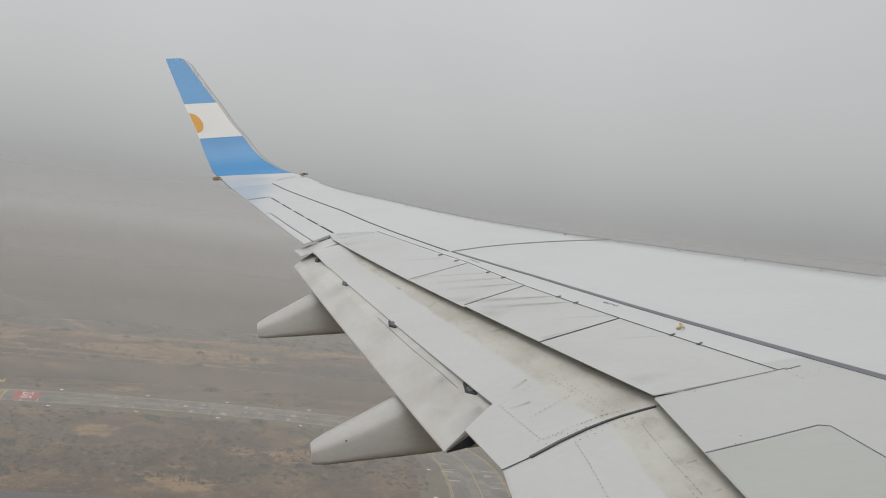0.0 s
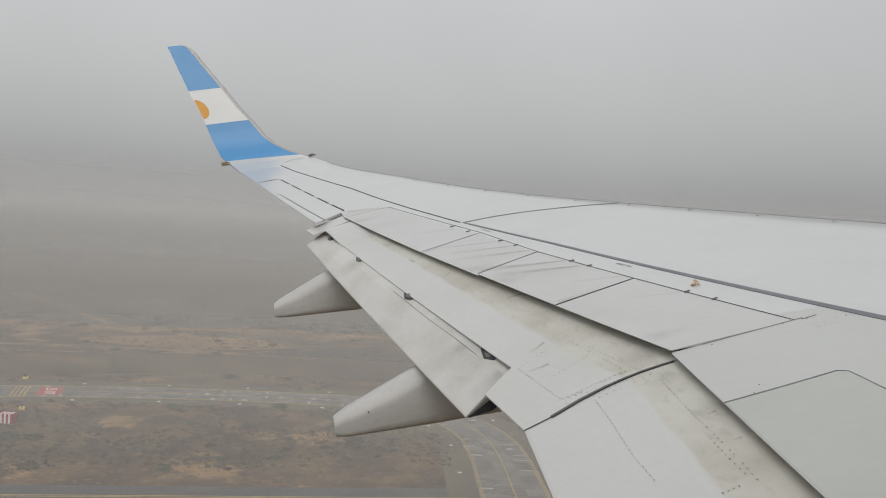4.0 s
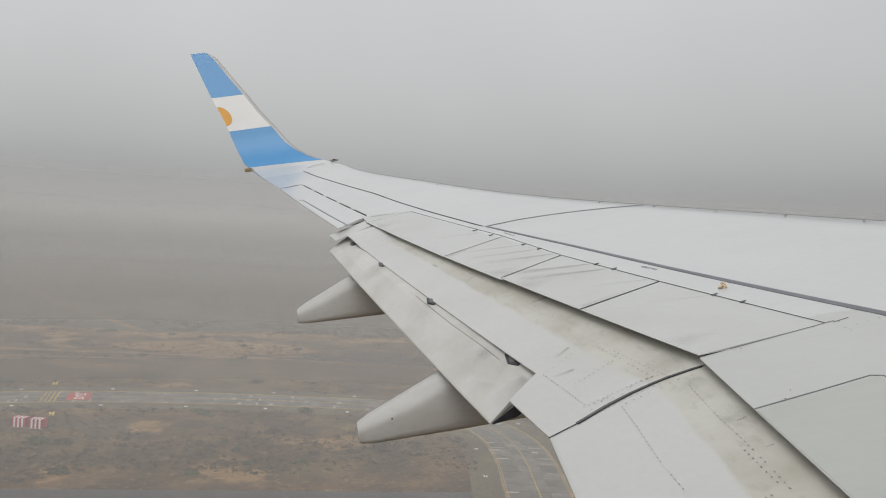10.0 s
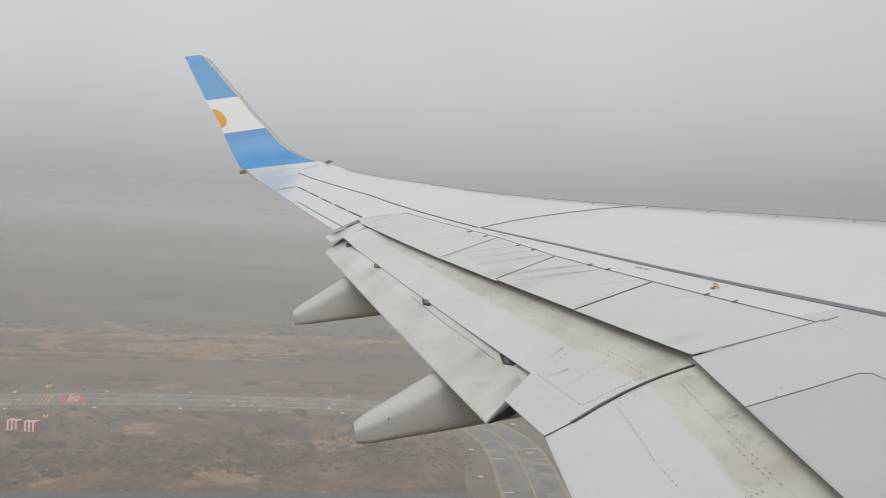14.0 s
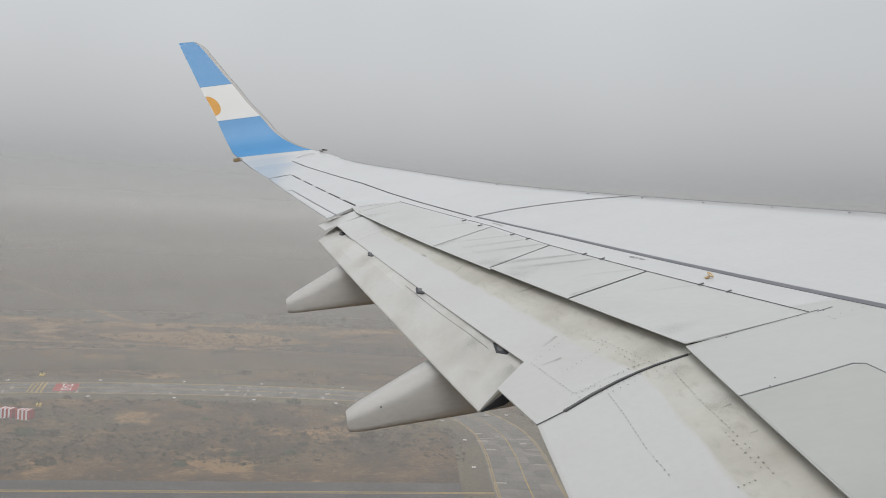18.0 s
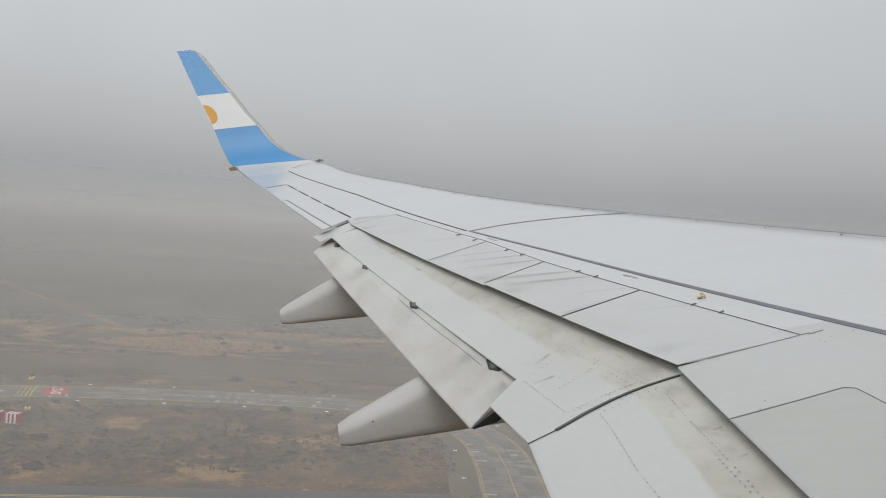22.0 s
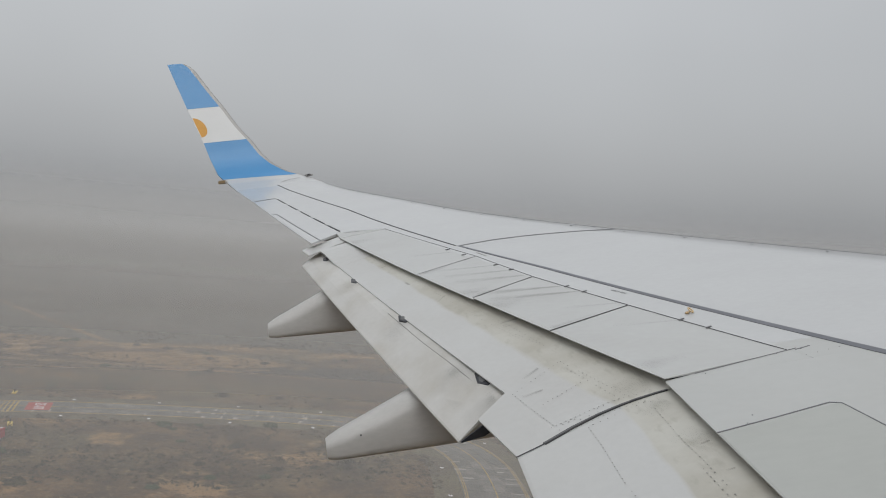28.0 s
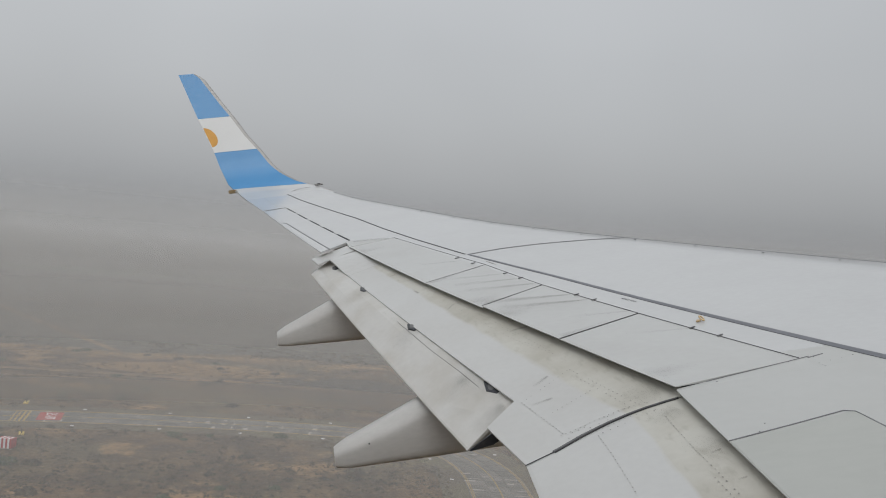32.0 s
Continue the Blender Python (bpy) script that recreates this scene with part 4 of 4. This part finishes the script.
    l.new(b.outputs[0], p.inputs["Normal"])
    return m


M_GROUND = ground_material()
M_TRACK = shader("pale_dirt_track", (0.215, 0.130, 0.060), 0.95, second=(0.10, 0.062, 0.030), scale=0.12, amount=1.0, fine=1.2, fine_amount=0.3, stretch=(0.5, 1, 1))
M_VERGE = shader("dark_gravel_verge", (0.100, 0.078, 0.050), 0.95, second=(0.135, 0.115, 0.06), scale=0.06, amount=0.9, fine=1.0, fine_amount=0.25)
M_SLAB = shader("worn_concrete", (0.165, 0.150, 0.130), 0.85, second=(0.105, 0.095, 0.082), scale=0.25, amount=0.9, fine=2.0, fine_amount=0.12, spread=0.22)
M_PATCHC = shader("pale_concrete_repair", (0.34, 0.31, 0.26), 0.85, second=(0.27, 0.25, 0.21), scale=0.6)
M_YELLOW = shader("worn_yellow_line_paint", (0.42, 0.28, 0.06), 0.8, second=(0.27, 0.20, 0.10), scale=0.5, amount=0.9)
M_RED = shader("worn_red_paint", (0.40, 0.06, 0.05), 0.8, second=(0.30, 0.10, 0.08), scale=0.4, amount=0.8)
M_WHITEP = shader("white_line_paint", (0.72, 0.68, 0.66), 0.8, second=(0.5, 0.45, 0.43), scale=0.6, amount=0.6)
M_ASPHALT = shader("dark_asphalt", (0.055, 0.052, 0.050), 0.8, second=(0.085, 0.08, 0.075), scale=0.08, amount=0.9, fine=1.5, fine_amount=0.15)
M_SHRUB = shader("dry_scrub_leaves", (0.045, 0.036, 0.020), 0.9, second=(0.085, 0.070, 0.034), scale=0.3, amount=0.9, fine=2.0, fine_amount=0.3)
M_GREENB = shader("green_bush_leaves", (0.048, 0.062, 0.028), 0.9, second=(0.075, 0.080, 0.035), scale=1.0, amount=0.9)
M_SIGNY = shader("yellow_sign_paint", (0.62, 0.42, 0.04), 0.6, second=(0.5, 0.34, 0.04), scale=2.0)
M_SIGNB = shader("black_sign_board", (0.02, 0.02, 0.022), 0.5, second=(0.04, 0.04, 0.04), scale=2.0)
M_HUTR = shader("red_hut_paint", (0.42, 0.035, 0.045), 0.6, second=(0.32, 0.04, 0.04), scale=1.0)
M_HUTW = shader("white_hut_paint", (0.78, 0.74, 0.74), 0.6, second=(0.6, 0.56, 0.55), scale=1.0)


def ground_sheet():
    step = [-4600, -3000, -1800, -1000, -600, -300, -150, 0, 150, 300, 450, 600, 1000, 1800, 3000, 4600]
    verts = [(x, y, 0.0) for x in step for y in step]
    k = len(step)
    faces = [(i * k + j, (i + 1) * k + j, (i + 1) * k + j + 1, i * k + j + 1) for i in range(k - 1) for j in range(k - 1)]
    ob = part("ground", verts, faces, M_GROUND)
    return tagged(ob, "brown scrub plain with sandy strips and burnt patch", "ground", kind="structure")


ground_sheet()


def curve_points(ctrl, step):
    """Evenly spaced points on a smooth line through the control points."""
    c = [Vector((*p, 0)) for p in ctrl]
    c = [2 * c[0] - c[1]] + c + [2 * c[-1] - c[-2]]
    fine = []
    for a, b, d, e in zip(c, c[1:], c[2:], c[3:]):
        for i in range(40):
            t = i / 40
            fine.append(0.5 * (2 * b + (d - a) * t + (2 * a - 5 * b + 4 * d - e) * t * t + (3 * b - a - 3 * d + e) * t ** 3))
    out, run = [fine[0]], 0.0
    for p, q in zip(fine, fine[1:]):
        run += (q - p).length
        if run >= step:
            out.append(q)
            run -= step
    return out


def side(pts, i):
    d = (pts[min(i + 1, len(pts) - 1)] - pts[max(i - 1, 0)]).normalized()
    return Vector((-d.y, d.x, 0))


def strip(name, pts, off0, off1, z, mats, parent=None, label="", lo=0, hi=None):
    """A flat raised strip between two offsets of a line."""
    hi = len(pts) if hi is None else hi
    verts, faces = [], []
    for i in range(lo, hi):
        s = side(pts, i)
        for o in (off0, off1):
            q = pts[i] + s * o
            verts += [(q.x, q.y, z), (q.x, q.y, z - 0.04)]
    for i in range(hi - lo - 1):
        a = 4 * i
        faces += [(a, a + 2, a + 6, a + 4), (a, a + 4, a + 5, a + 1), (a + 2, a + 3, a + 7, a + 6)]
    return part(name, verts, faces, mats, parent, label)


TAXI = [(-420, 120), (-210, 210), (-114, 256), (-86, 266), (-52, 270), (-12, 270), (24, 266), (43, 257), (53, 243), (57, 225), (56, 203), (53, 180), (49, 140), (43, 60)]
taxi_pts = curve_points(TAXI, 5.0)
HALF = 8.2
taxiway = strip("taxiway", taxi_pts, -HALF, HALF, 0.06, M_SLAB)
tagged(taxiway, "curving worn concrete taxiway with pale repair patches", "taxiway", kind="structure")
verge = strip("taxiway_verge", taxi_pts, -HALF - 7, HALF + 7, 0.03, M_VERGE)
tagged(verge, "dark gravel verge along the taxiway", "verge", kind="structure")

rng = random.Random(4)
near = [i for i, p in enumerate(taxi_pts) if p.x > -175 and p.y > 100]
for i in near[:-1]:
    for lane in range(3):
        o0, o1 = -HALF + lane * 2 * HALF / 3 + 0.06, -HALF + (lane + 1) * 2 * HALF / 3 - 0.06
        s0, s1 = side(taxi_pts, i), side(taxi_pts, i + 1)
        a, b = taxi_pts[i], taxi_pts[i + 1]
        d = (b - a) * 0.012
        q = [a + d + s0 * o0, b - d + s1 * o0, b - d + s1 * o1, a + d + s0 * o1]
        top = 0.10 + rng.uniform(0, 0.012)
        v = [(p.x, p.y, top) for p in q] + [(p.x, p.y, 0.05) for p in q]
        part("concrete_slab", v, [(0, 1, 2, 3), (0, 4, 5, 1), (1, 5, 6, 2), (2, 6, 7, 3), (3, 7, 4, 0)], M_SLAB, taxiway)
        if rng.random() < 0.4:
            u0, u1 = rng.uniform(0, 0.7), rng.uniform(0.12, 0.3)
            w0, w1 = rng.uniform(0, 0.3), rng.uniform(0.3, 0.7)
            if rng.random() < 0.5:
                u1 *= 0.4

            def at(u, w):
                lo_, hi_ = q[0].lerp(q[1], u), q[3].lerp(q[2], u)
                return lo_.lerp(hi_, w)
            c = [at(u0, w0), at(min(1, u0 + u1), w0 + rng.uniform(-0.05, 0.05)), at(min(1, u0 + u1 * 0.9), min(1, w0 + w1)), at(u0, min(1, w0 + w1))]
            part("repair_patch", [(p.x, p.y, 0.125) for p in c] + [(p.x, p.y, 0.1) for p in c],
                 [(0, 1, 2, 3), (0, 4, 5, 1), (1, 5, 6, 2), (2, 6, 7, 3), (3, 7, 4, 0)], M_PATCHC, taxiway)

lo, hi = near[0], near[-1]
for off in (-HALF + 0.5, -HALF + 1.0, HALF - 0.5, HALF - 1.0):
    strip("edge_line", taxi_pts, off - 0.09, off + 0.09, 0.145, M_YELLOW, taxiway, "", lo, hi)
strip("centre_line", taxi_pts, -0.12, 0.12, 0.145, M_YELLOW, taxiway, "", lo, hi)

# holding position: bars, dashes and the red runway designation
hold = min(near, key=lambda i: (taxi_pts[i] - Vector((-74, 268, 0))).length)
hp, hs = taxi_pts[hold], side(taxi_pts, hold)
hd = Vector((hs.y, -hs.x, 0))


def quad_mark(name, centre, du, dv, half_u, half_v, z, mat, parent):
    c = [centre + du * (a * half_u) + dv * (b * half_v) for a, b in ((-1, -1), (1, -1), (1, 1), (-1, 1))]
    return part(name, [(p.x, p.y, z) for p in c] + [(p.x, p.y, z - 0.03) for p in c],
                [(0, 1, 2, 3), (0, 4, 5, 1), (1, 5, 6, 2), (2, 6, 7, 3), (3, 7, 4, 0)], mat, parent)


for k in (0.0, 1.2):
    quad_mark("hold_bar", hp + hd * k, hd, hs, 0.28, HALF - 1.2, 0.15, M_YELLOW, taxiway)
for row in (-1.3, -2.5):
    for k in range(8):
        quad_mark("hold_dash", hp + hd * row + hs * (-6.2 + 1.77 * k), hd, hs, 0.28, 0.5, 0.15, M_YELLOW, taxiway)
quad_mark("red_panel", hp + hd * 7.5, hd, hs, 3.4, 5.2, 0.15, M_RED, taxiway)


def runway_numbers():
    cu = bpy.data.curves.new("designation", "FONT")
    cu.body, cu.size, cu.extrude, cu.align_x, cu.align_y = "25-07", 4.4, 0.01, "CENTER", "CENTER"
    cu.materials.append(M_WHITEP)
    tmp = bpy.data.objects.new("designation_text", cu)
    scene.collection.objects.link(tmp)
    me = bpy.data.meshes.new_from_object(tmp.evaluated_get(bpy.context.evaluated_depsgraph_get()))
    bpy.data.objects.remove(tmp)
    ob = new("runway_designation", me)
    ob.parent = taxiway
    ang = math.degrees(math.atan2(-hs.y, -hs.x))
    c = hp + hd * 7.5
    ob.matrix_basis = pose(c.x, c.y, 0.17, 0, 0, ang) @ Matrix.Diagonal((0.85, 1.0, 1.0, 1.0))


runway_numbers()


def taxi_sign(at, turn):
    ob = new("taxiway_sign")
    ob.matrix_world = pose(at[0], at[1], 0.0, 0, 0, turn)
    tagged(ob, "black taxiway sign on a yellow painted slab", "sign", "taxiway signs")
    box("base_slab", (1.4, 4.2, 0.16), M_SIGNY, ob, (0, 0, 0.08), "yellow painted slab", 0.02)
    box("board", (0.25, 2.4, 1.3), M_SIGNB, ob, (0, 0.4, 0.95), "black sign board", 0.03)
    for k in (-0.5, 1.3):
        box("leg", (0.1, 0.1, 0.4), M_SIGNB, ob, (0, k, 0.28))
    return ob


s1 = hp + hs * (HALF + 12) + hd * -2
s2 = hp - hs * (HALF + 14) + hd * 3
first = taxi_sign((s1.x, s1.y), math.degrees(math.atan2(hd.y, hd.x)))
copy_thing(first, pose(s2.x, s2.y, 0, 0, 0, math.degrees(math.atan2(hd.y, hd.x)) + 8))

# low white edge markers beside the taxiway
marker = new("edge_marker")
tagged(marker, "low white edge marker on the gravel verge", "marker", "taxiway edge markers")
box("plate", (0.9, 0.9, 0.12), M_WHITEP, marker, (0, 0, 0.09), "", 0.02)
box("lamp", (0.2, 0.2, 0.25), M_SIGNB, marker, (0, 0, 0.25), "", 0.03)
spots = []
for k, i in enumerate(range(near[2], near[-8], 5)):
    s = side(taxi_pts, i)
    spots += [taxi_pts[i] + s * (HALF + 3.2), taxi_pts[i] - s * (HALF + 3.2)]
marker.matrix_world = pose(spots[0].x, spots[0].y, 0)
for p in spots[1:]:
    copy_thing(marker, pose(p.x, p.y, 0))

# asphalt strip nearer the aircraft, with a double yellow line
near_road = strip("asphalt_strip", [Vector((-300 + 20 * i, 172, 0)) for i in range(40)], -16, 10, 0.022, M_ASPHALT)
tagged(near_road, "dark wet asphalt strip with double yellow line", "road", kind="structure")
for o in (3.0, 3.8):
    strip("edge_line", [Vector((-300 + 20 * i, 172, 0)) for i in range(40)], o - 0.15, o + 0.15, 0.05, M_YELLOW, near_road)

# dirt tracks
TRACKS = [([(-500, 372), (-240, 352), (-110, 352), (-40, 350), (20, 340), (120, 326), (320, 310)], 2.6),
          ([(-500, 330), (-200, 330), (-80, 338), (0, 330), (110, 312), (300, 280)], 1.6),
          ([(-330, 900), (-250, 700), (-170, 560), (-95, 440), (-60, 385)], 2.0),
          ([(-600, 620), (-200, 640), (200, 600), (700, 640)], 2.2)]
for ctrl, half in TRACKS:
    ob = strip("dirt_track", curve_points(ctrl, 8.0), -half, half, 0.045, M_TRACK)
    tagged(ob, "pale sandy dirt track through the scrub", "track", kind="structure")


def striped_hut(at, turn):
    """Small equipment hut in red and white vertical stripes."""
    ob = new("equipment_hut")
    ob.matrix_world = pose(at[0], at[1], 0, 0, 0, turn)
    tagged(ob, "red and white striped airfield equipment hut", "hut", "striped huts")
    for k in range(7):
        box("stripe_panel", (0.53, 2.4, 2.5 + 0.004 * (k % 2)), M_HUTR if k % 2 == 0 else M_HUTW, ob, (-1.62 + 0.54 * k, 0, 1.33), "red stripe" if k % 2 == 0 else "white stripe", 0.015)
    box("plinth", (4.0, 2.6, 0.16), M_PATCHC, ob, (0, 0, 0.08), "concrete plinth", 0.02)
    return ob


hut = striped_hut((-73, 232), -14)
copy_thing(hut, pose(-68.4, 230.8, 0, 0, 0, -14))


# ---- scrub ----
def bush_geometry(rng, r, h, blades):
    v, f = [], []
    for _ in range(blades):
        a, d = rng.uniform(0, math.tau), r * math.sqrt(rng.random())
        x, y, z = d * math.cos(a), d * math.sin(a), h * rng.uniform(0.1, 0.8) * (1 - 0.5 * d / r)
        s = r * rng.uniform(0.3, 0.6)
        i0 = len(v)
        for k in range(3):
            b = a + k * math.tau / 3 + rng.uniform(-0.4, 0.4)
            v.append((x + s * math.cos(b), y + s * math.sin(b), max(0.0, z + s * rng.uniform(-0.6, 0.5))))
        v.append((x, y, z + s * rng.uniform(0.4, 0.9)))
        f += [(i0, i0 + 1, i0 + 3), (i0 + 1, i0 + 2, i0 + 3), (i0 + 2, i0, i0 + 3)]
    return v, f


def clear_of_paving(x, y):
    if 150 < y < 184 and x < 490:
        return False
    return all((p.x - x) ** 2 + (p.y - y) ** 2 > (HALF + 5) ** 2 for p in taxi_pts[::2])


def scrub(name, count, y0, y1, size, mat, label, seed, spread=0.75):
    rng = random.Random(seed)
    verts, faces = [], []
    done = 0
    while done < count:
        y = y0 + (y1 - y0) * rng.random() ** 1.3
        x = rng.uniform(-spread, spread * 0.9) * y
        if noise.noise((x * 0.02, y * 0.02, seed)) < -0.12 or (y < 300 and not clear_of_paving(x, y)):
            done += 0.2
            continue
        s = rng.choice((0.5, 0.7, 0.7, 1.0, 1.4)) * size
        v, f = bush_geometry(rng, s, s * 0.8, 5)
        i0 = len(verts)
        verts += [(x + a, y + b, c) for a, b, c in v]
        faces += [tuple(i0 + q for q in t) for t in f]
        done += 1
    ob = part(name, verts, faces, mat)
    return tagged(ob, label, "scrub", kind="stuff")


scrub("desert_scrub", 14000, 186, 425, 0.6, M_SHRUB, "sparse dry brown scrub tufts on bare soil", 3)
scrub("dense_scrub", 9000, 418, 1000, 1.2, M_SHRUB, "dense dark scrub covering the far plain", 5)

rng = random.Random(11)
protos = []
for k in range(3):
    v, f = bush_geometry(rng, 1.6, 1.3, 60)
    bush = new("shrub")
    tagged(bush, "low dark green shrub on dry soil", "shrub", "shrubs on the plain")
    part("foliage", v, f, M_GREENB if k == 0 else M_SHRUB, bush)
    sv = [(0.12 * math.cos(w), 0.12 * math.sin(w), 0) for w in (0, 2.1, 4.2)] + [(0.05 * math.cos(w), 0.05 * math.sin(w), 0.7) for w in (0, 2.1, 4.2)]
    part("stem", sv, [(0, 1, 4, 3), (1, 2, 5, 4), (2, 0, 3, 5), (3, 4, 5)], M_SHRUB, bush)
    protos.append(bush)
count = 0
while count < 70:
    y = rng.uniform(190, 410)
    x = rng.uniform(-0.5, 0.25) * y
    if not clear_of_paving(x, y):
        continue
    m = pose(x, y, 0, 0, 0, rng.uniform(0, 360))
    if count < 3:
        protos[count].matrix_world = m
    else:
        ob = copy_thing(rng.choice(protos), m)
        s = rng.uniform(0.5, 1.3)
        ob.scale = (s, s, s * rng.uniform(0.7, 1.1))
    count += 1


# ---- mist hanging over the plain ----
def mist_material(density, rise, top):
    m = bpy.data.materials.new("mist")
    m.use_nodes = True
    n, l = m.node_tree.nodes, m.node_tree.links
    n.remove(n["Principled BSDF"])
    out = n["Material Output"]
    tr, df, tl = n.new("ShaderNodeBsdfTransparent"), n.new("ShaderNodeBsdfDiffuse"), n.new("ShaderNodeBsdfTranslucent")
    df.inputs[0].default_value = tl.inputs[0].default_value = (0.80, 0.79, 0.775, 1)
    half, mx = n.new("ShaderNodeMixShader"), n.new("ShaderNodeMixShader")
    l.new(df.outputs[0], half.inputs[1])
    l.new(tl.outputs[0], half.inputs[2])
    co = n.new("ShaderNodeTexCoord")
    sep = n.new("ShaderNodeSeparateXYZ")
    l.new(co.outputs["Generated"], sep.inputs[0])
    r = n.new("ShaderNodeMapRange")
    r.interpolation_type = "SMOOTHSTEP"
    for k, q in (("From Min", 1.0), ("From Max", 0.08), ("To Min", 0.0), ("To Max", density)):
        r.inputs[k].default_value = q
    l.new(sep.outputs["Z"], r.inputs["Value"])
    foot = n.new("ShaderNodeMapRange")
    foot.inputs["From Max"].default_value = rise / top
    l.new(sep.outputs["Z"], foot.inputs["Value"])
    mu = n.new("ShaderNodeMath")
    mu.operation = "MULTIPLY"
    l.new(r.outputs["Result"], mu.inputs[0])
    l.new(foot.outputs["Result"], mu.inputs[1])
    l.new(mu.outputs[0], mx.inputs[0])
    l.new(tr.outputs[0], mx.inputs[1])
    l.new(half.outputs[0], mx.inputs[2])
    l.new(mx.outputs[0], out.inputs["Surface"])
    return m


def mist_wall(radius, beyond, density):
    """One upright layer of mist round the aircraft, thinning out upwards."""
    n, verts, faces = 72, [], []
    top = 60 + 0.07 * radius
    hs_ = [0.1, 20, 60] + [60 + (top - 60) * q for q in (0.33, 0.66, 1.0)]
    for h in hs_:
        for i in range(n):
            w = math.tau * i / n
            verts.append((radius * math.cos(w), radius * math.sin(w), h))
    for j in range(len(hs_) - 1):
        for i in range(n):
            faces.append((j * n + i, j * n + (i + 1) % n, (j + 1) * n + (i + 1) % n, (j + 1) * n + i))
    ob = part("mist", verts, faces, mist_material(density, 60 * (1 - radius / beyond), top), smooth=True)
    return tagged(ob, "thin grey mist hanging over the plain", "mist", kind="stuff")


# Haze imitated by translucent ring sheets, each (radius, opacity), denser with distance.
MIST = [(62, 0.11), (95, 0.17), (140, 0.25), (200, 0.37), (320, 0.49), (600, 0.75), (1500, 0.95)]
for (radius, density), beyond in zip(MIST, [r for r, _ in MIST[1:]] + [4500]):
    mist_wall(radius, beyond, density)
